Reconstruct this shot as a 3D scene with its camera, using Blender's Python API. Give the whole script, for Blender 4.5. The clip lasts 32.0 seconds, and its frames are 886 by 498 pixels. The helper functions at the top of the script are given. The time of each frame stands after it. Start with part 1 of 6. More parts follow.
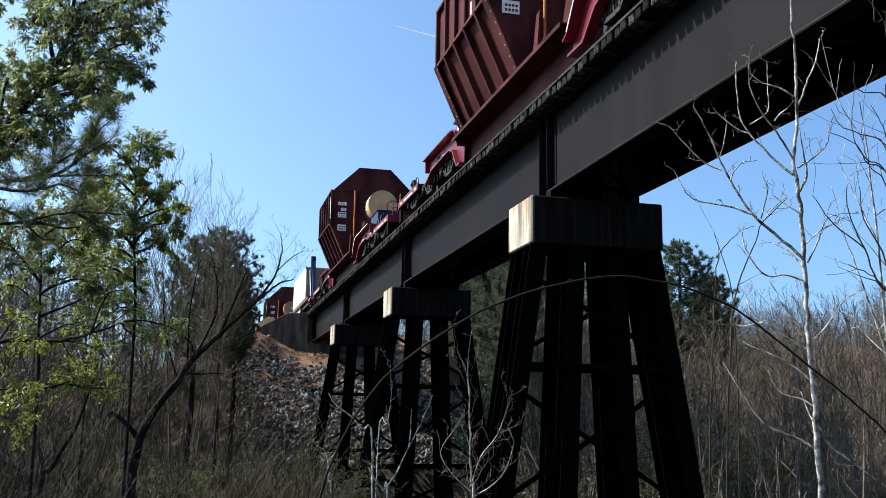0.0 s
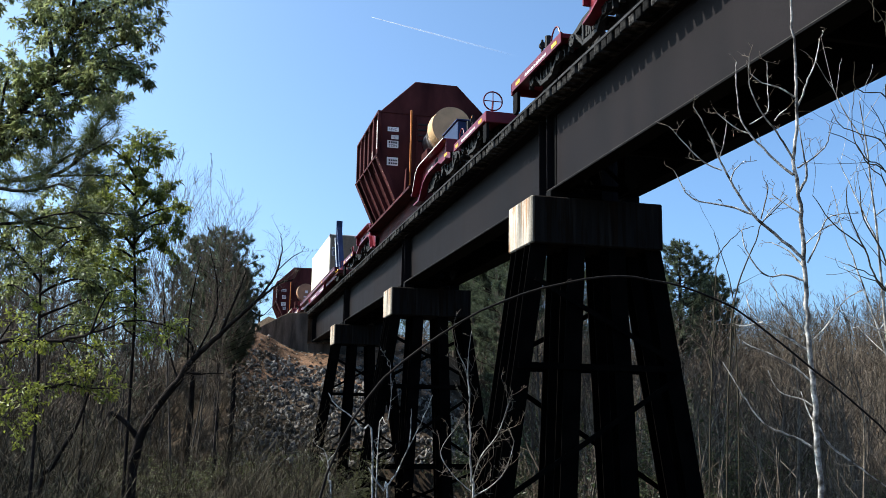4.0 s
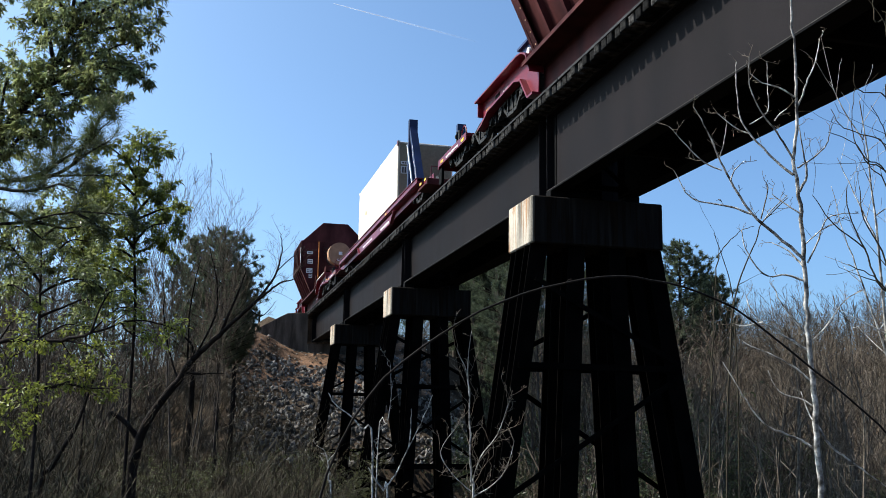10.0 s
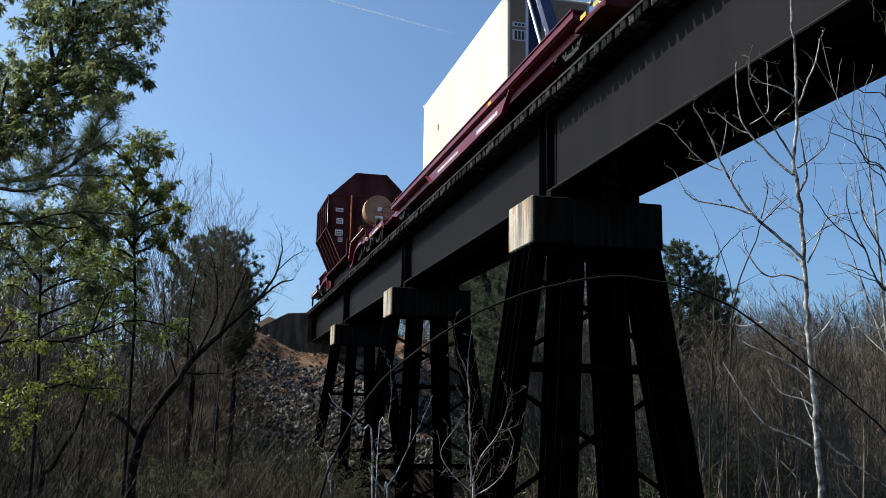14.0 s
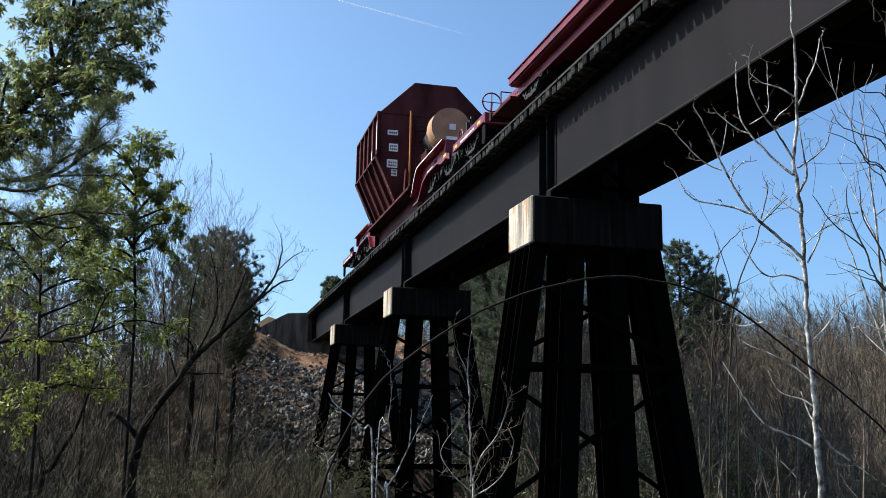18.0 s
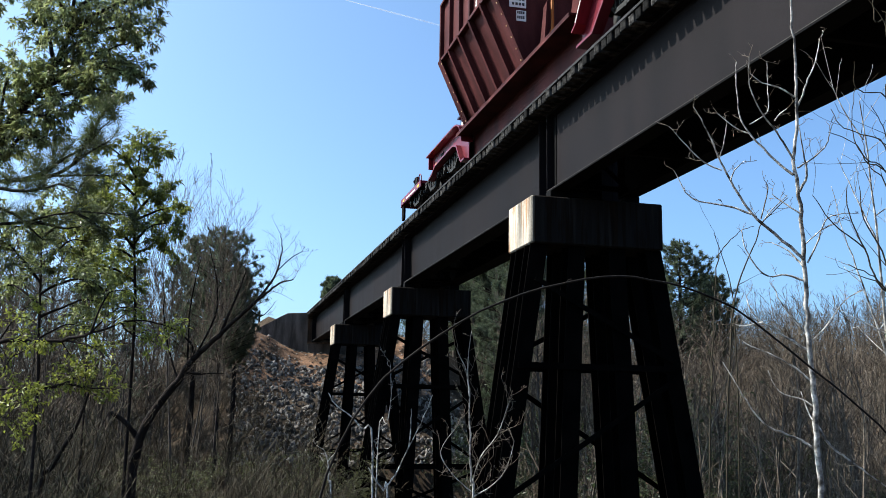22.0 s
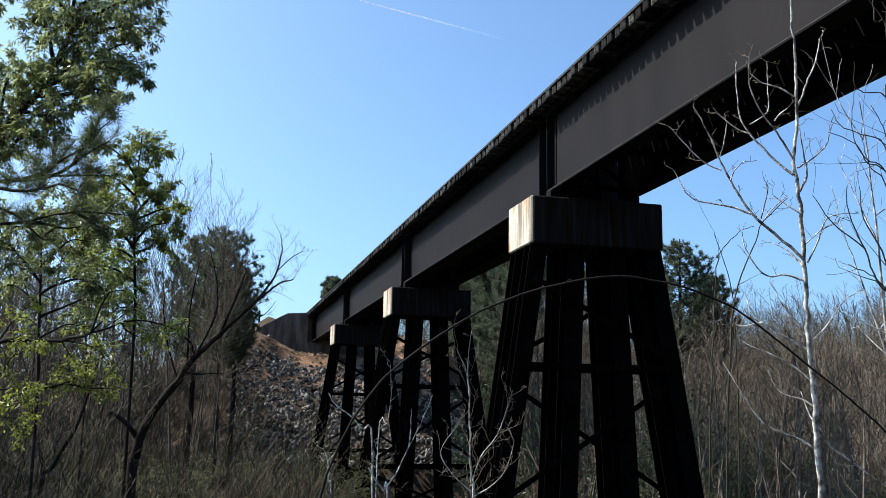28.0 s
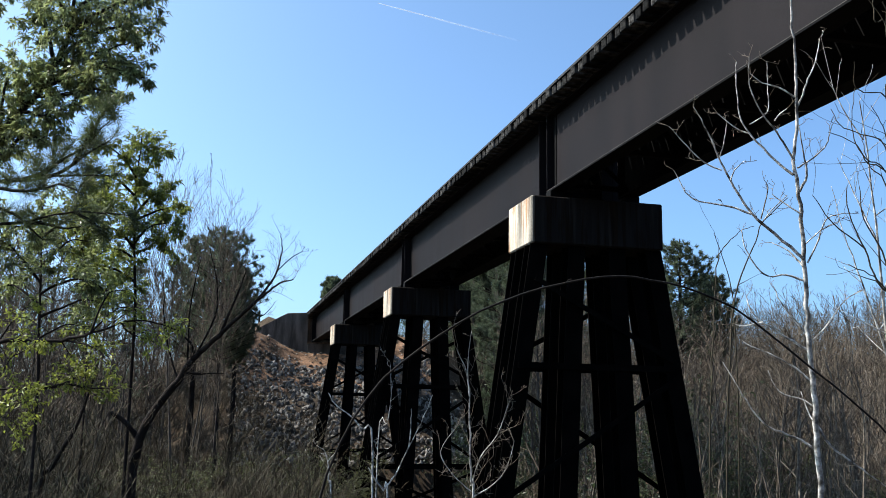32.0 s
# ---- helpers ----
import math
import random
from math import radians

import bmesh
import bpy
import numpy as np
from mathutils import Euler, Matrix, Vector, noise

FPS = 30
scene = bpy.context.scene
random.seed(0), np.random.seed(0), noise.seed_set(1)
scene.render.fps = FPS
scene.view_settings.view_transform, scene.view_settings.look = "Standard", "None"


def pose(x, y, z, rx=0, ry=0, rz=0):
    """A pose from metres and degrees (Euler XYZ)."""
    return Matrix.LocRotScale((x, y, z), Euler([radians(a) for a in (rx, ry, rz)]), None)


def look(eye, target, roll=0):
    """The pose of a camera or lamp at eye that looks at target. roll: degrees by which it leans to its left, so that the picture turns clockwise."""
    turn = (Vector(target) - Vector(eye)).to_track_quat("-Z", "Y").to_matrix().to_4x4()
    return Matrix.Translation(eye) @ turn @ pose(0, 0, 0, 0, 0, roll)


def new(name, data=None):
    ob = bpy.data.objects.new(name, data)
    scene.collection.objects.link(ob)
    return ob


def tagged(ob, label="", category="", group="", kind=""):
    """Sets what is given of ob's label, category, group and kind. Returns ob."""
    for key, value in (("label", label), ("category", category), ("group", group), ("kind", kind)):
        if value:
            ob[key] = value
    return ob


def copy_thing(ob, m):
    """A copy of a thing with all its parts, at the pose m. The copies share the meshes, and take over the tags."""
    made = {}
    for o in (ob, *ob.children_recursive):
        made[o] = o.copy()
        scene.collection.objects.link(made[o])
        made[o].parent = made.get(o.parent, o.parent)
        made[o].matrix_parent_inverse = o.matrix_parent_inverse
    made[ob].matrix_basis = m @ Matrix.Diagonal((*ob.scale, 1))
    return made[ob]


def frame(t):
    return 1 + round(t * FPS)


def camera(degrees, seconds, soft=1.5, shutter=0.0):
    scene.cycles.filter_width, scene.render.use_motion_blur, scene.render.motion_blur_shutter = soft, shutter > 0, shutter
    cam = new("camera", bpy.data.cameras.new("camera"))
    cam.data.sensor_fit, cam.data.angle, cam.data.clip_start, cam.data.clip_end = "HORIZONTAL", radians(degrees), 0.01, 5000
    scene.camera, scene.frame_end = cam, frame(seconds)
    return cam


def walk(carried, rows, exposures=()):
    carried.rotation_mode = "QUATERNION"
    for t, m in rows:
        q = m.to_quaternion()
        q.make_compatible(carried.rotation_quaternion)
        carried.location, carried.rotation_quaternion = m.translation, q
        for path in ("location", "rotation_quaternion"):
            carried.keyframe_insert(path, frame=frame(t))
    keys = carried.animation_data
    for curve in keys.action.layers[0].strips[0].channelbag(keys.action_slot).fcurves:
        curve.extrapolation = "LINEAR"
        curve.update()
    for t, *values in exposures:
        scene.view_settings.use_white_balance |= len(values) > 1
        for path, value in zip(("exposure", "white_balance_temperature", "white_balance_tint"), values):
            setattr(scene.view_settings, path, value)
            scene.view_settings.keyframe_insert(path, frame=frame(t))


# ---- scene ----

# The bridge runs along x (away from the eye), y points to the left of it, z up; the eye stands at x = y = 0.
EYE = Vector((0.0, 0.0, 1.6))
AHEAD = Vector((0.954996, -0.239761, 0.174633))
cam = camera(50.29, 32.0, soft=0.75)
EXPOSURE = 0.95
walk(cam, [(0.0, look(EYE, EYE + AHEAD, 0.916)), (32.0, look(EYE, EYE + AHEAD, 0.916))],
     [(t, EXPOSURE + e) for t, e in ((0, -0.06), (8.0, -0.06), (9.0, -0.12), (10.0, -0.26), (10.5, -0.44), (11.0, -0.55), (11.5, -0.42), (12.0, -0.17), (12.5, -0.17), (13.0, -0.5), (13.5, -0.62), (16.4, -0.5), (17.5, -0.22), (18, -0.19), (19, -0.04), (20, 0), (32, 0))])

# ---------------------------------------------------------------- light
SUN_ELEVATION, SUN_SIDE = 43.0, 26.0       # degrees; the side angle is measured from +y towards +x
world = bpy.data.worlds.new("sky")
scene.world = world
world.use_nodes = True
nt = world.node_tree
sky = nt.nodes.new("ShaderNodeTexSky")
sky.sky_type, sky.sun_disc = "NISHITA", False
sky.sun_elevation = radians(SUN_ELEVATION)
sky.sun_rotation = radians(SUN_SIDE)
sky.air_density, sky.dust_density, sky.ozone_density = 0.6, 3.0, 3.0
clean = nt.nodes.new("ShaderNodeMix")               # clear, dry spring air: a little less red than the model gives
clean.data_type, clean.blend_type = "RGBA", "MULTIPLY"
clean.inputs[0].default_value = 1.0
clean.inputs[7].default_value = (0.755, 1.0, 1.08, 1)
nt.links.new(sky.outputs[0], clean.inputs[6])
nt.links.new(clean.outputs[2], nt.nodes["Background"].inputs[0])
nt.nodes["Background"].inputs[1].default_value = 0.155
sun_way = Vector((math.sin(radians(SUN_SIDE)) * math.cos(radians(SUN_ELEVATION)),
                  math.cos(radians(SUN_SIDE)) * math.cos(radians(SUN_ELEVATION)), math.sin(radians(SUN_ELEVATION))))
sun = new("sun", bpy.data.lights.new("sun", "SUN"))
sun.data.energy, sun.data.angle, sun.data.color = 5.0, radians(0.5), (1.0, 0.95, 0.87)
sun.matrix_world = look(sun_way * 100, (0, 0, 0))

# ---------------------------------------------------------------- materials


def mat(name, color, rough=0.7, metal=0.0, var=0.25, scale=3.0, fine=40.0, bump=0.15, streak=0.0, tint=None, island=0.0, translucent=0.0, spec=0.25, each=0.12):
    """A surface with variation at two scales: broad stains and fine grain, and optional vertical streaks."""
    m = bpy.data.materials.new(name)
    m.use_nodes = True
    t = m.node_tree
    n, l = t.nodes, t.links
    b = n["Principled BSDF"]
    geo = n.new("ShaderNodeTexCoord")
    big = n.new("ShaderNodeTexNoise")
    big.inputs["Scale"].default_value, big.inputs["Detail"].default_value = scale, 6
    small = n.new("ShaderNodeTexNoise")
    small.inputs["Scale"].default_value, small.inputs["Detail"].default_value = fine, 4
    src = geo.outputs["Object"]
    if streak:
        mp = n.new("ShaderNodeMapping")
        mp.inputs["Scale"].default_value = (1, 1, 1 - streak)
        l.new(src, mp.inputs[0])
        src = mp.outputs[0]
    l.new(src, big.inputs["Vector"])
    l.new(geo.outputs["Object"], small.inputs["Vector"])
    ramp = n.new("ShaderNodeValToRGB")
    lo = [c * (1 - var) for c in color]
    hi = [min(1, c * (1 + var)) for c in (tint or color)]
    ramp.color_ramp.elements[0].position, ramp.color_ramp.elements[1].position = 0.35, 0.68
    ramp.color_ramp.elements[0].color, ramp.color_ramp.elements[1].color = (*lo, 1), (*hi, 1)
    l.new(big.outputs[0], ramp.inputs[0])
    mix = n.new("ShaderNodeMix")
    mix.data_type, mix.blend_type = "RGBA", "OVERLAY"
    mix.inputs[0].default_value = min(1.0, var * 1.6)
    l.new(ramp.outputs[0], mix.inputs[6])
    l.new(small.outputs[0], mix.inputs[7])
    out = mix.outputs[2]
    info = n.new("ShaderNodeNewGeometry" if island else "ShaderNodeObjectInfo")
    hsv = n.new("ShaderNodeHueSaturation")
    rng = n.new("ShaderNodeMapRange")
    k = island or each
    rng.inputs[3].default_value, rng.inputs[4].default_value = 1 - k, 1 + k
    l.new(info.outputs["Random Per Island" if island else "Random"], rng.inputs[0])
    l.new(rng.outputs[0], hsv.inputs["Value"])
    l.new(out, hsv.inputs["Color"])
    l.new(hsv.outputs[0], b.inputs["Base Color"])
    rr = n.new("ShaderNodeMapRange")
    rr.inputs[3].default_value, rr.inputs[4].default_value = max(0.05, rough - 0.12), min(1, rough + 0.12)
    l.new(big.outputs[0], rr.inputs[0])
    l.new(rr.outputs[0], b.inputs["Roughness"])
    b.inputs["Metallic"].default_value = metal
    b.inputs["Specular IOR Level"].default_value = spec
    if bump:
        bp = n.new("ShaderNodeBump")
        bp.inputs["Strength"].default_value, bp.inputs["Distance"].default_value = bump, 0.02
        l.new(small.outputs[0], bp.inputs["Height"])
        l.new(bp.outputs[0], b.inputs["Normal"])
    if translucent:
        tr = n.new("ShaderNodeBsdfTranslucent")
        ms = n.new("ShaderNodeMixShader")
        ms.inputs[0].default_value = translucent
        l.new(hsv.outputs[0], tr.inputs[0])
        l.new(b.outputs[0], ms.inputs[1])
        l.new(tr.outputs[0], ms.inputs[2])
        l.new(ms.outputs[0], n["Material Output"].inputs[0])
    return m


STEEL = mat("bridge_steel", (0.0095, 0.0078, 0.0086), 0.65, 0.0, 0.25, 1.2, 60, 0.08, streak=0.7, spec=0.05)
PALE_STEEL = mat("pale_flange_steel", (0.06, 0.055, 0.053), 0.85, 0.0, 0.3, 3, 60, 0.1, spec=0.1)
# near-black: dark parts, plus bridge steel with its shade put into the colour
STEEL_DARK = mat("dark_and_shaded_steel", (0.004, 0.004, 0.0042), 0.8, 0.0, 0.2, 2, 50, 0.1, spec=0.05)
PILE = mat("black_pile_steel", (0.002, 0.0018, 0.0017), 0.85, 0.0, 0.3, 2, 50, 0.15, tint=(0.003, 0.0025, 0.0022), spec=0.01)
TIMBER = mat("creosoted_timber", (0.02, 0.0192, 0.019), 0.9, 0.0, 0.8, 9, 60, 0.3, tint=(0.05, 0.047, 0.044), spec=0.05, each=0.85)
GUARD = mat("creosoted_guard_timber", (0.016, 0.016, 0.0175), 0.8, 0.0, 0.6, 4, 60, 0.4, spec=0.2, each=0.4)
CONCRETE = mat("weathered_concrete", (0.1, 0.078, 0.06), 0.9, 0.0, 0.42, 2.5, 45, 0.25, streak=0.82, tint=(0.13, 0.1, 0.078), spec=0.1)
CAP = mat("shaded_rusty_cap_concrete", (0.27, 0.245, 0.205), 0.9, 0.0, 0.5, 2.5, 45, 0.25, streak=0.85, tint=(0.46, 0.41, 0.34), spec=0.1)


def shade_and_rust(m):
    """Streaky near-black shade painted over a cap, all but its free ends, and rusty streaks."""
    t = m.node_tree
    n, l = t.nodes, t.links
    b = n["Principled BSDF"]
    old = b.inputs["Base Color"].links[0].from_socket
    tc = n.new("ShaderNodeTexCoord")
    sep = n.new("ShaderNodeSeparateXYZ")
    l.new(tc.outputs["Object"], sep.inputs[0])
    # shade put into the colour: full along the cap, faint at its ends
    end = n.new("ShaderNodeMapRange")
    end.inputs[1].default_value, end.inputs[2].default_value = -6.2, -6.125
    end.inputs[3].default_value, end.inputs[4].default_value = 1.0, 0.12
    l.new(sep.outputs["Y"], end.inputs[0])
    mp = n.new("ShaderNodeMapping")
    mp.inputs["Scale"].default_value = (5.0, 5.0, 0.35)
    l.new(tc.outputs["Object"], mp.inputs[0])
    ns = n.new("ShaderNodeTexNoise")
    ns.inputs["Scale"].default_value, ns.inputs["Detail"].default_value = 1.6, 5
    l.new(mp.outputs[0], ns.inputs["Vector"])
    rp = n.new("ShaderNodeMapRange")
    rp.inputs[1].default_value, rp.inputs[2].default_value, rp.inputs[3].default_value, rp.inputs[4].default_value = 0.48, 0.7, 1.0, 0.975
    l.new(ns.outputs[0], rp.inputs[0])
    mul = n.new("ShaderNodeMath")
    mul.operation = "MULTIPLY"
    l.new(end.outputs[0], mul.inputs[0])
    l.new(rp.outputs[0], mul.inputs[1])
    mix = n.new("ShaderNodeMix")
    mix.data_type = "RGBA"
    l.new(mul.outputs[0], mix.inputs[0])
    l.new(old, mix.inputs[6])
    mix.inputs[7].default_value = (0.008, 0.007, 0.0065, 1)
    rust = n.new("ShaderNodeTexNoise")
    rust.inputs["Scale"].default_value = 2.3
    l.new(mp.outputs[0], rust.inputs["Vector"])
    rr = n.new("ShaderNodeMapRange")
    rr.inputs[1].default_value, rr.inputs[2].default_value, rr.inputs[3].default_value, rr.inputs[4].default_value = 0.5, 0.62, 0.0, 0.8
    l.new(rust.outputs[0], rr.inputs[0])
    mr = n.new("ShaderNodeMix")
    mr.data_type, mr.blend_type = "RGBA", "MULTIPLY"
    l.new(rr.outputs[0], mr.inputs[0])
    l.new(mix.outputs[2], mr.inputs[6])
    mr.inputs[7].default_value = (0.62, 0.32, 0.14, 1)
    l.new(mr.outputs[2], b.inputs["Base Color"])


shade_and_rust(CAP)
RUSTY = mat("rusty_rail", (0.12, 0.07, 0.05), 0.6, 0.5, 0.3, 5, 60, 0.15)
RAILTOP = mat("bright_rail", (0.55, 0.54, 0.52), 0.25, 1.0, 0.1, 5, 60, 0.05)
RED = mat("red_oxide_paint", (0.053, 0.0145, 0.0145), 0.6, 0.0, 0.35, 1.5, 50, 0.1, streak=0.6, tint=(0.072, 0.0215, 0.0205), spec=0.05)
CAR_RED = mat("crimson_car_paint", (0.135, 0.011, 0.02), 0.36, 0.0, 0.25, 2, 50, 0.06)
TRUCK = mat("grimy_cast_steel", (0.014, 0.0135, 0.013), 0.7, 0.1, 0.4, 5, 60, 0.25)
WHITE = mat("white_container_paint", (0.68, 0.6, 0.47), 0.5, 0.0, 0.1, 1.2, 40, 0.05, streak=0.6)
BLUE = mat("navy_blue_paint", (0.012, 0.022, 0.068), 0.4, 0.0, 0.25, 2, 40, 0.05)
TAN = mat("tan_painted_lid", (0.55, 0.36, 0.185), 0.6, 0.0, 0.15, 2, 40, 0.06)
BROWN = mat("brown_painted_lid", (0.4, 0.22, 0.12), 0.6, 0.0, 0.2, 2, 40, 0.06)
TANGREY = mat("shaded_tan_grey_panel", (0.27, 0.22, 0.145), 0.8, 0.0, 0.16, 1.2, 12, 0.05, streak=0.6, spec=0.1)
STAINLESS = mat("brushed_stainless", (0.6, 0.6, 0.6), 0.35, 1.0, 0.12, 3, 80, 0.03)
LABEL = mat("white_stencil_panel", (0.78, 0.76, 0.72), 0.6, 0.0, 0.08, 4, 40, 0.02)
INK = mat("black_stencil_ink", (0.05, 0.05, 0.05), 0.7, 0.0, 0.1, 4, 40, 0.02)
YELLOW = mat("yellow_reflector", (0.75, 0.42, 0.03), 0.4, 0.0, 0.1, 4, 40, 0.02)
ORANGE = mat("orange_pipe_paint", (0.5, 0.16, 0.03), 0.5, 0.0, 0.2, 4, 40, 0.05)
GROUND = mat("leaf_littered_soil", (0.032, 0.025, 0.019), 0.95, 0.0, 0.5, 0.6, 14, 0.5, tint=(0.058, 0.043, 0.03), spec=0.05)
CLAY = mat("orange_clay_bank", (0.075, 0.055, 0.04), 0.95, 0.0, 0.65, 1.3, 9, 0.8, tint=(0.17, 0.1, 0.062), spec=0.05)
ROCK = mat("grey_riprap_stone", (0.14, 0.128, 0.116), 0.9, 0.0, 0.4, 2, 30, 0.3, island=0.85, spec=0.1)

# ---------------------------------------------------------------- mesh helpers


def block(bm, x0, x1, y0, y1, z0, z1):
    v = [bm.verts.new((x, y, z)) for x in (x0, x1) for y in (y0, y1) for z in (z0, z1)]
    for f in ((0, 1, 3, 2), (4, 6, 7, 5), (0, 4, 5, 1), (2, 3, 7, 6), (0, 2, 6, 4), (1, 5, 7, 3)):
        bm.faces.new([v[i] for i in f])
    return v


def box(x0, x1, y0, y1, z0, z1, bevel=0.0):
    bm = bmesh.new()
    block(bm, min(x0, x1), max(x0, x1), min(y0, y1), max(y0, y1), min(z0, z1), max(z0, z1))
    if bevel:
        bmesh.ops.bevel(bm, geom=bm.edges[:], offset=bevel, segments=1, affect="EDGES", profile=0.5)
    return bm


def prism(outline, y0, y1, axis="y", bevel=0.0):
    """An outline of two coordinates drawn out along the third axis: x-z along y, y-z along x, x-y along z."""
    bm = bmesh.new()
    put = {"y": lambda a, b, c: (a, c, b), "x": lambda a, b, c: (c, a, b), "z": lambda a, b, c: (a, b, c)}[axis]
    lo = [bm.verts.new(put(a, b, y0)) for a, b in outline]
    hi = [bm.verts.new(put(a, b, y1)) for a, b in outline]
    n = len(outline)
    bm.faces.new(lo)
    bm.faces.new(hi)
    for i in range(n):
        bm.faces.new((lo[i], lo[(i + 1) % n], hi[(i + 1) % n], hi[i]))
    bmesh.ops.recalc_face_normals(bm, faces=bm.faces[:])
    if bevel:
        bmesh.ops.bevel(bm, geom=bm.edges[:], offset=bevel, segments=1, affect="EDGES", profile=0.5)
    return bm


def rod(bm, a, b, r0, r1=None, sides=8):
    """A tapered round bar from a to b, added to bm."""
    a, b = Vector(a), Vector(b)
    r1 = r0 if r1 is None else r1
    q = (b - a).to_track_quat("Z", "Y")
    rings = []
    for p, r in ((a, r0), (b, r1)):
        rings.append([bm.verts.new(p + q @ Vector((r * math.cos(2 * math.pi * i / sides), r * math.sin(2 * math.pi * i / sides), 0))) for i in range(sides)])
    bm.faces.new(rings[0][::-1])
    bm.faces.new(rings[1])
    for i in range(sides):
        bm.faces.new((rings[0][i], rings[0][(i + 1) % sides], rings[1][(i + 1) % sides], rings[1][i]))
    return bm


def bar(bm, a, b, w, h):
    """A square-edged bar from a to b, w wide and h high."""
    a, b = Vector(a), Vector(b)
    d = (b - a).normalized()
    up = Vector((0, 0, 1)) if abs(d.z) < 0.95 else Vector((1, 0, 0))
    s = d.cross(up).normalized() * (w / 2)
    u = s.cross(d).normalized() * (h / 2)
    r = [[bm.verts.new(p + i * s + j * u) for i, j in ((-1, -1), (1, -1), (1, 1), (-1, 1))] for p in (a, b)]
    bm.faces.new(r[0][::-1])
    bm.faces.new(r[1])
    for i in range(4):
        bm.faces.new((r[0][i], r[0][(i + 1) % 4], r[1][(i + 1) % 4], r[1][i]))
    return bm


def mesh_of(name, bm, material):
    me = bpy.data.meshes.new(name)
    bm.to_mesh(me)
    bm.free()
    me.materials.append(material)
    return me


def part(name, bm, material, parent=None, label=""):
    ob = new(name, mesh_of(name, bm, material) if isinstance(bm, bmesh.types.BMesh) else bm)
    ob.parent = parent
    return tagged(ob, label)


def thing(name, m, label, category, group="", kind=""):
    ob = new(name)
    ob.matrix_world = m
    return tagged(ob, label, category, group, kind)


# ---------------------------------------------------------------- ground
SPAN, JOINT = 14.3, 17.97                      # length of a span, and where the first joint in view stands
TRACK_Y, TIE_TOP, RAIL_TOP = -7.645, 8.04, 8.247
WEB_L, WEB_R = -6.82, -8.47
GIRDER_LOW, GIRDER_TOP = 6.17, 7.86
ABUT_X = JOINT + 3 * SPAN + 0.15


def ease(a, b, x):
    k = max(0.0, min(1.0, (x - a) / (b - a)))
    return k * k * (3 - 2 * k)


def ground_z(x, y):
    """Height of the ground: a creek valley across the bridge, with a railway embankment at its far side."""
    d = math.hypot(x, y)
    z = -2.7 + 2.7 * ease(14, 3, math.hypot(x, y * 0.8))
    z += ease(46, 75, x) * 2.2 + ease(4, 40, y) * 4.0 + ease(-16, -75, y) * 6.5 + ease(60, 160, d) * 5 + ease(200, 900, d) * 14
    z += 0.35 * noise.noise((x * 0.11, y * 0.11, 0)) * ease(2, 8, d)
    side = abs(y - TRACK_Y)
    if x > ABUT_X - 13 or x < -30:
        if x > 0:
            run = 5.75 - 0.59 * (ABUT_X - 1.6 - min(x, ABUT_X - 1.6))
            run += (1.25 * ease(1.5, 4.8, side) - 0.35) * ease(ABUT_X - 7, ABUT_X - 1.5, x)
            top = run + (7.55 - 5.75) * ease(ABUT_X - 0.4, ABUT_X + 1.6, x) * ease(5.4, 3.2, side)
        else:
            top = 7.5 - 0.6 * max(0, x + 42)
        flank = top - max(0, side - (6.2 if x > 0 else 3.2)) * 0.62
        z = max(z, flank)
    return z


def axis(lo, hi, step, far, grow=1.28):
    out = [lo + i * step for i in range(int((hi - lo) / step) + 1)]
    s, v = step, out[-1]
    while v < far:
        s *= grow
        v += s
        out.append(v)
    s, v = step, out[0]
    while v > -far:
        s *= grow
        v -= s
        out.insert(0, v)
    return out


xs, ys = axis(-12, 92, 0.8, 2500), axis(-52, 38, 0.8, 2500)
verts = [(x, y, ground_z(x, y)) for x in xs for y in ys]
ny = len(ys)
faces = [(i * ny + j, (i + 1) * ny + j, (i + 1) * ny + j + 1, i * ny + j + 1) for i in range(len(xs) - 1) for j in range(ny - 1)]
me = bpy.data.meshes.new("ground")
me.from_pydata(verts, [], faces)
me.materials.append(GROUND)
me.materials.append(CLAY)
for f in me.polygons:
    c = f.center
    f.use_smooth = True
    if ABUT_X - 6.5 < c.x < ABUT_X + 0.2 and abs(c.y - TRACK_Y) < 5.8 and c.z > 2.9 + 1.2 * noise.noise((c.x * 0.4, c.y * 0.4, 2)):
        f.material_index = 1
ground = tagged(new("ground", me), "leaf-littered valley floor with an orange clay bank", "ground", kind="structure")

# ---------------------------------------------------------------- bridge
# abutment with a flared, sloping wing wall
abutment = thing("abutment", pose(ABUT_X, TRACK_Y, 0), "weathered concrete abutment with sloping wing walls", "abutment", kind="structure")
part("backwall", box(0.55, 1.1, -1.75, 1.75, 3.5, 7.72, 0.03), CONCRETE, abutment)
part("bridge_seat", box(-0.7, 0.55, -1.2, 1.2, 3.2, 6.02, 0.03), CONCRETE, abutment)
for side in (1, -1):
    o = [(1.22, 3.5), (1.22, 8.05), (2.55, 7.96), (4.48, 6.9), (4.48, 6.3), (3.2, 4.2)]
    part("wing_wall", prism([(side * a, b) for a, b in o], -0.15, 0.35, "x", 0.02), CONCRETE, abutment)

# the caps carry bents of battered steel piles
PILES = ((-6.32, -5.6), (-7.12, -6.9), (-7.98, -8.2), (-8.78, -9.6))

H_SHAPE = ((-0.18, -0.18), (-0.155, -0.18), (-0.155, -0.012), (0.155, -0.012), (0.155, -0.18), (0.18, -0.18), (0.18, 0.18), (0.155, 0.18), (0.155, 0.012), (-0.155, 0.012), (-0.155, 0.18), (-0.18, 0.18))


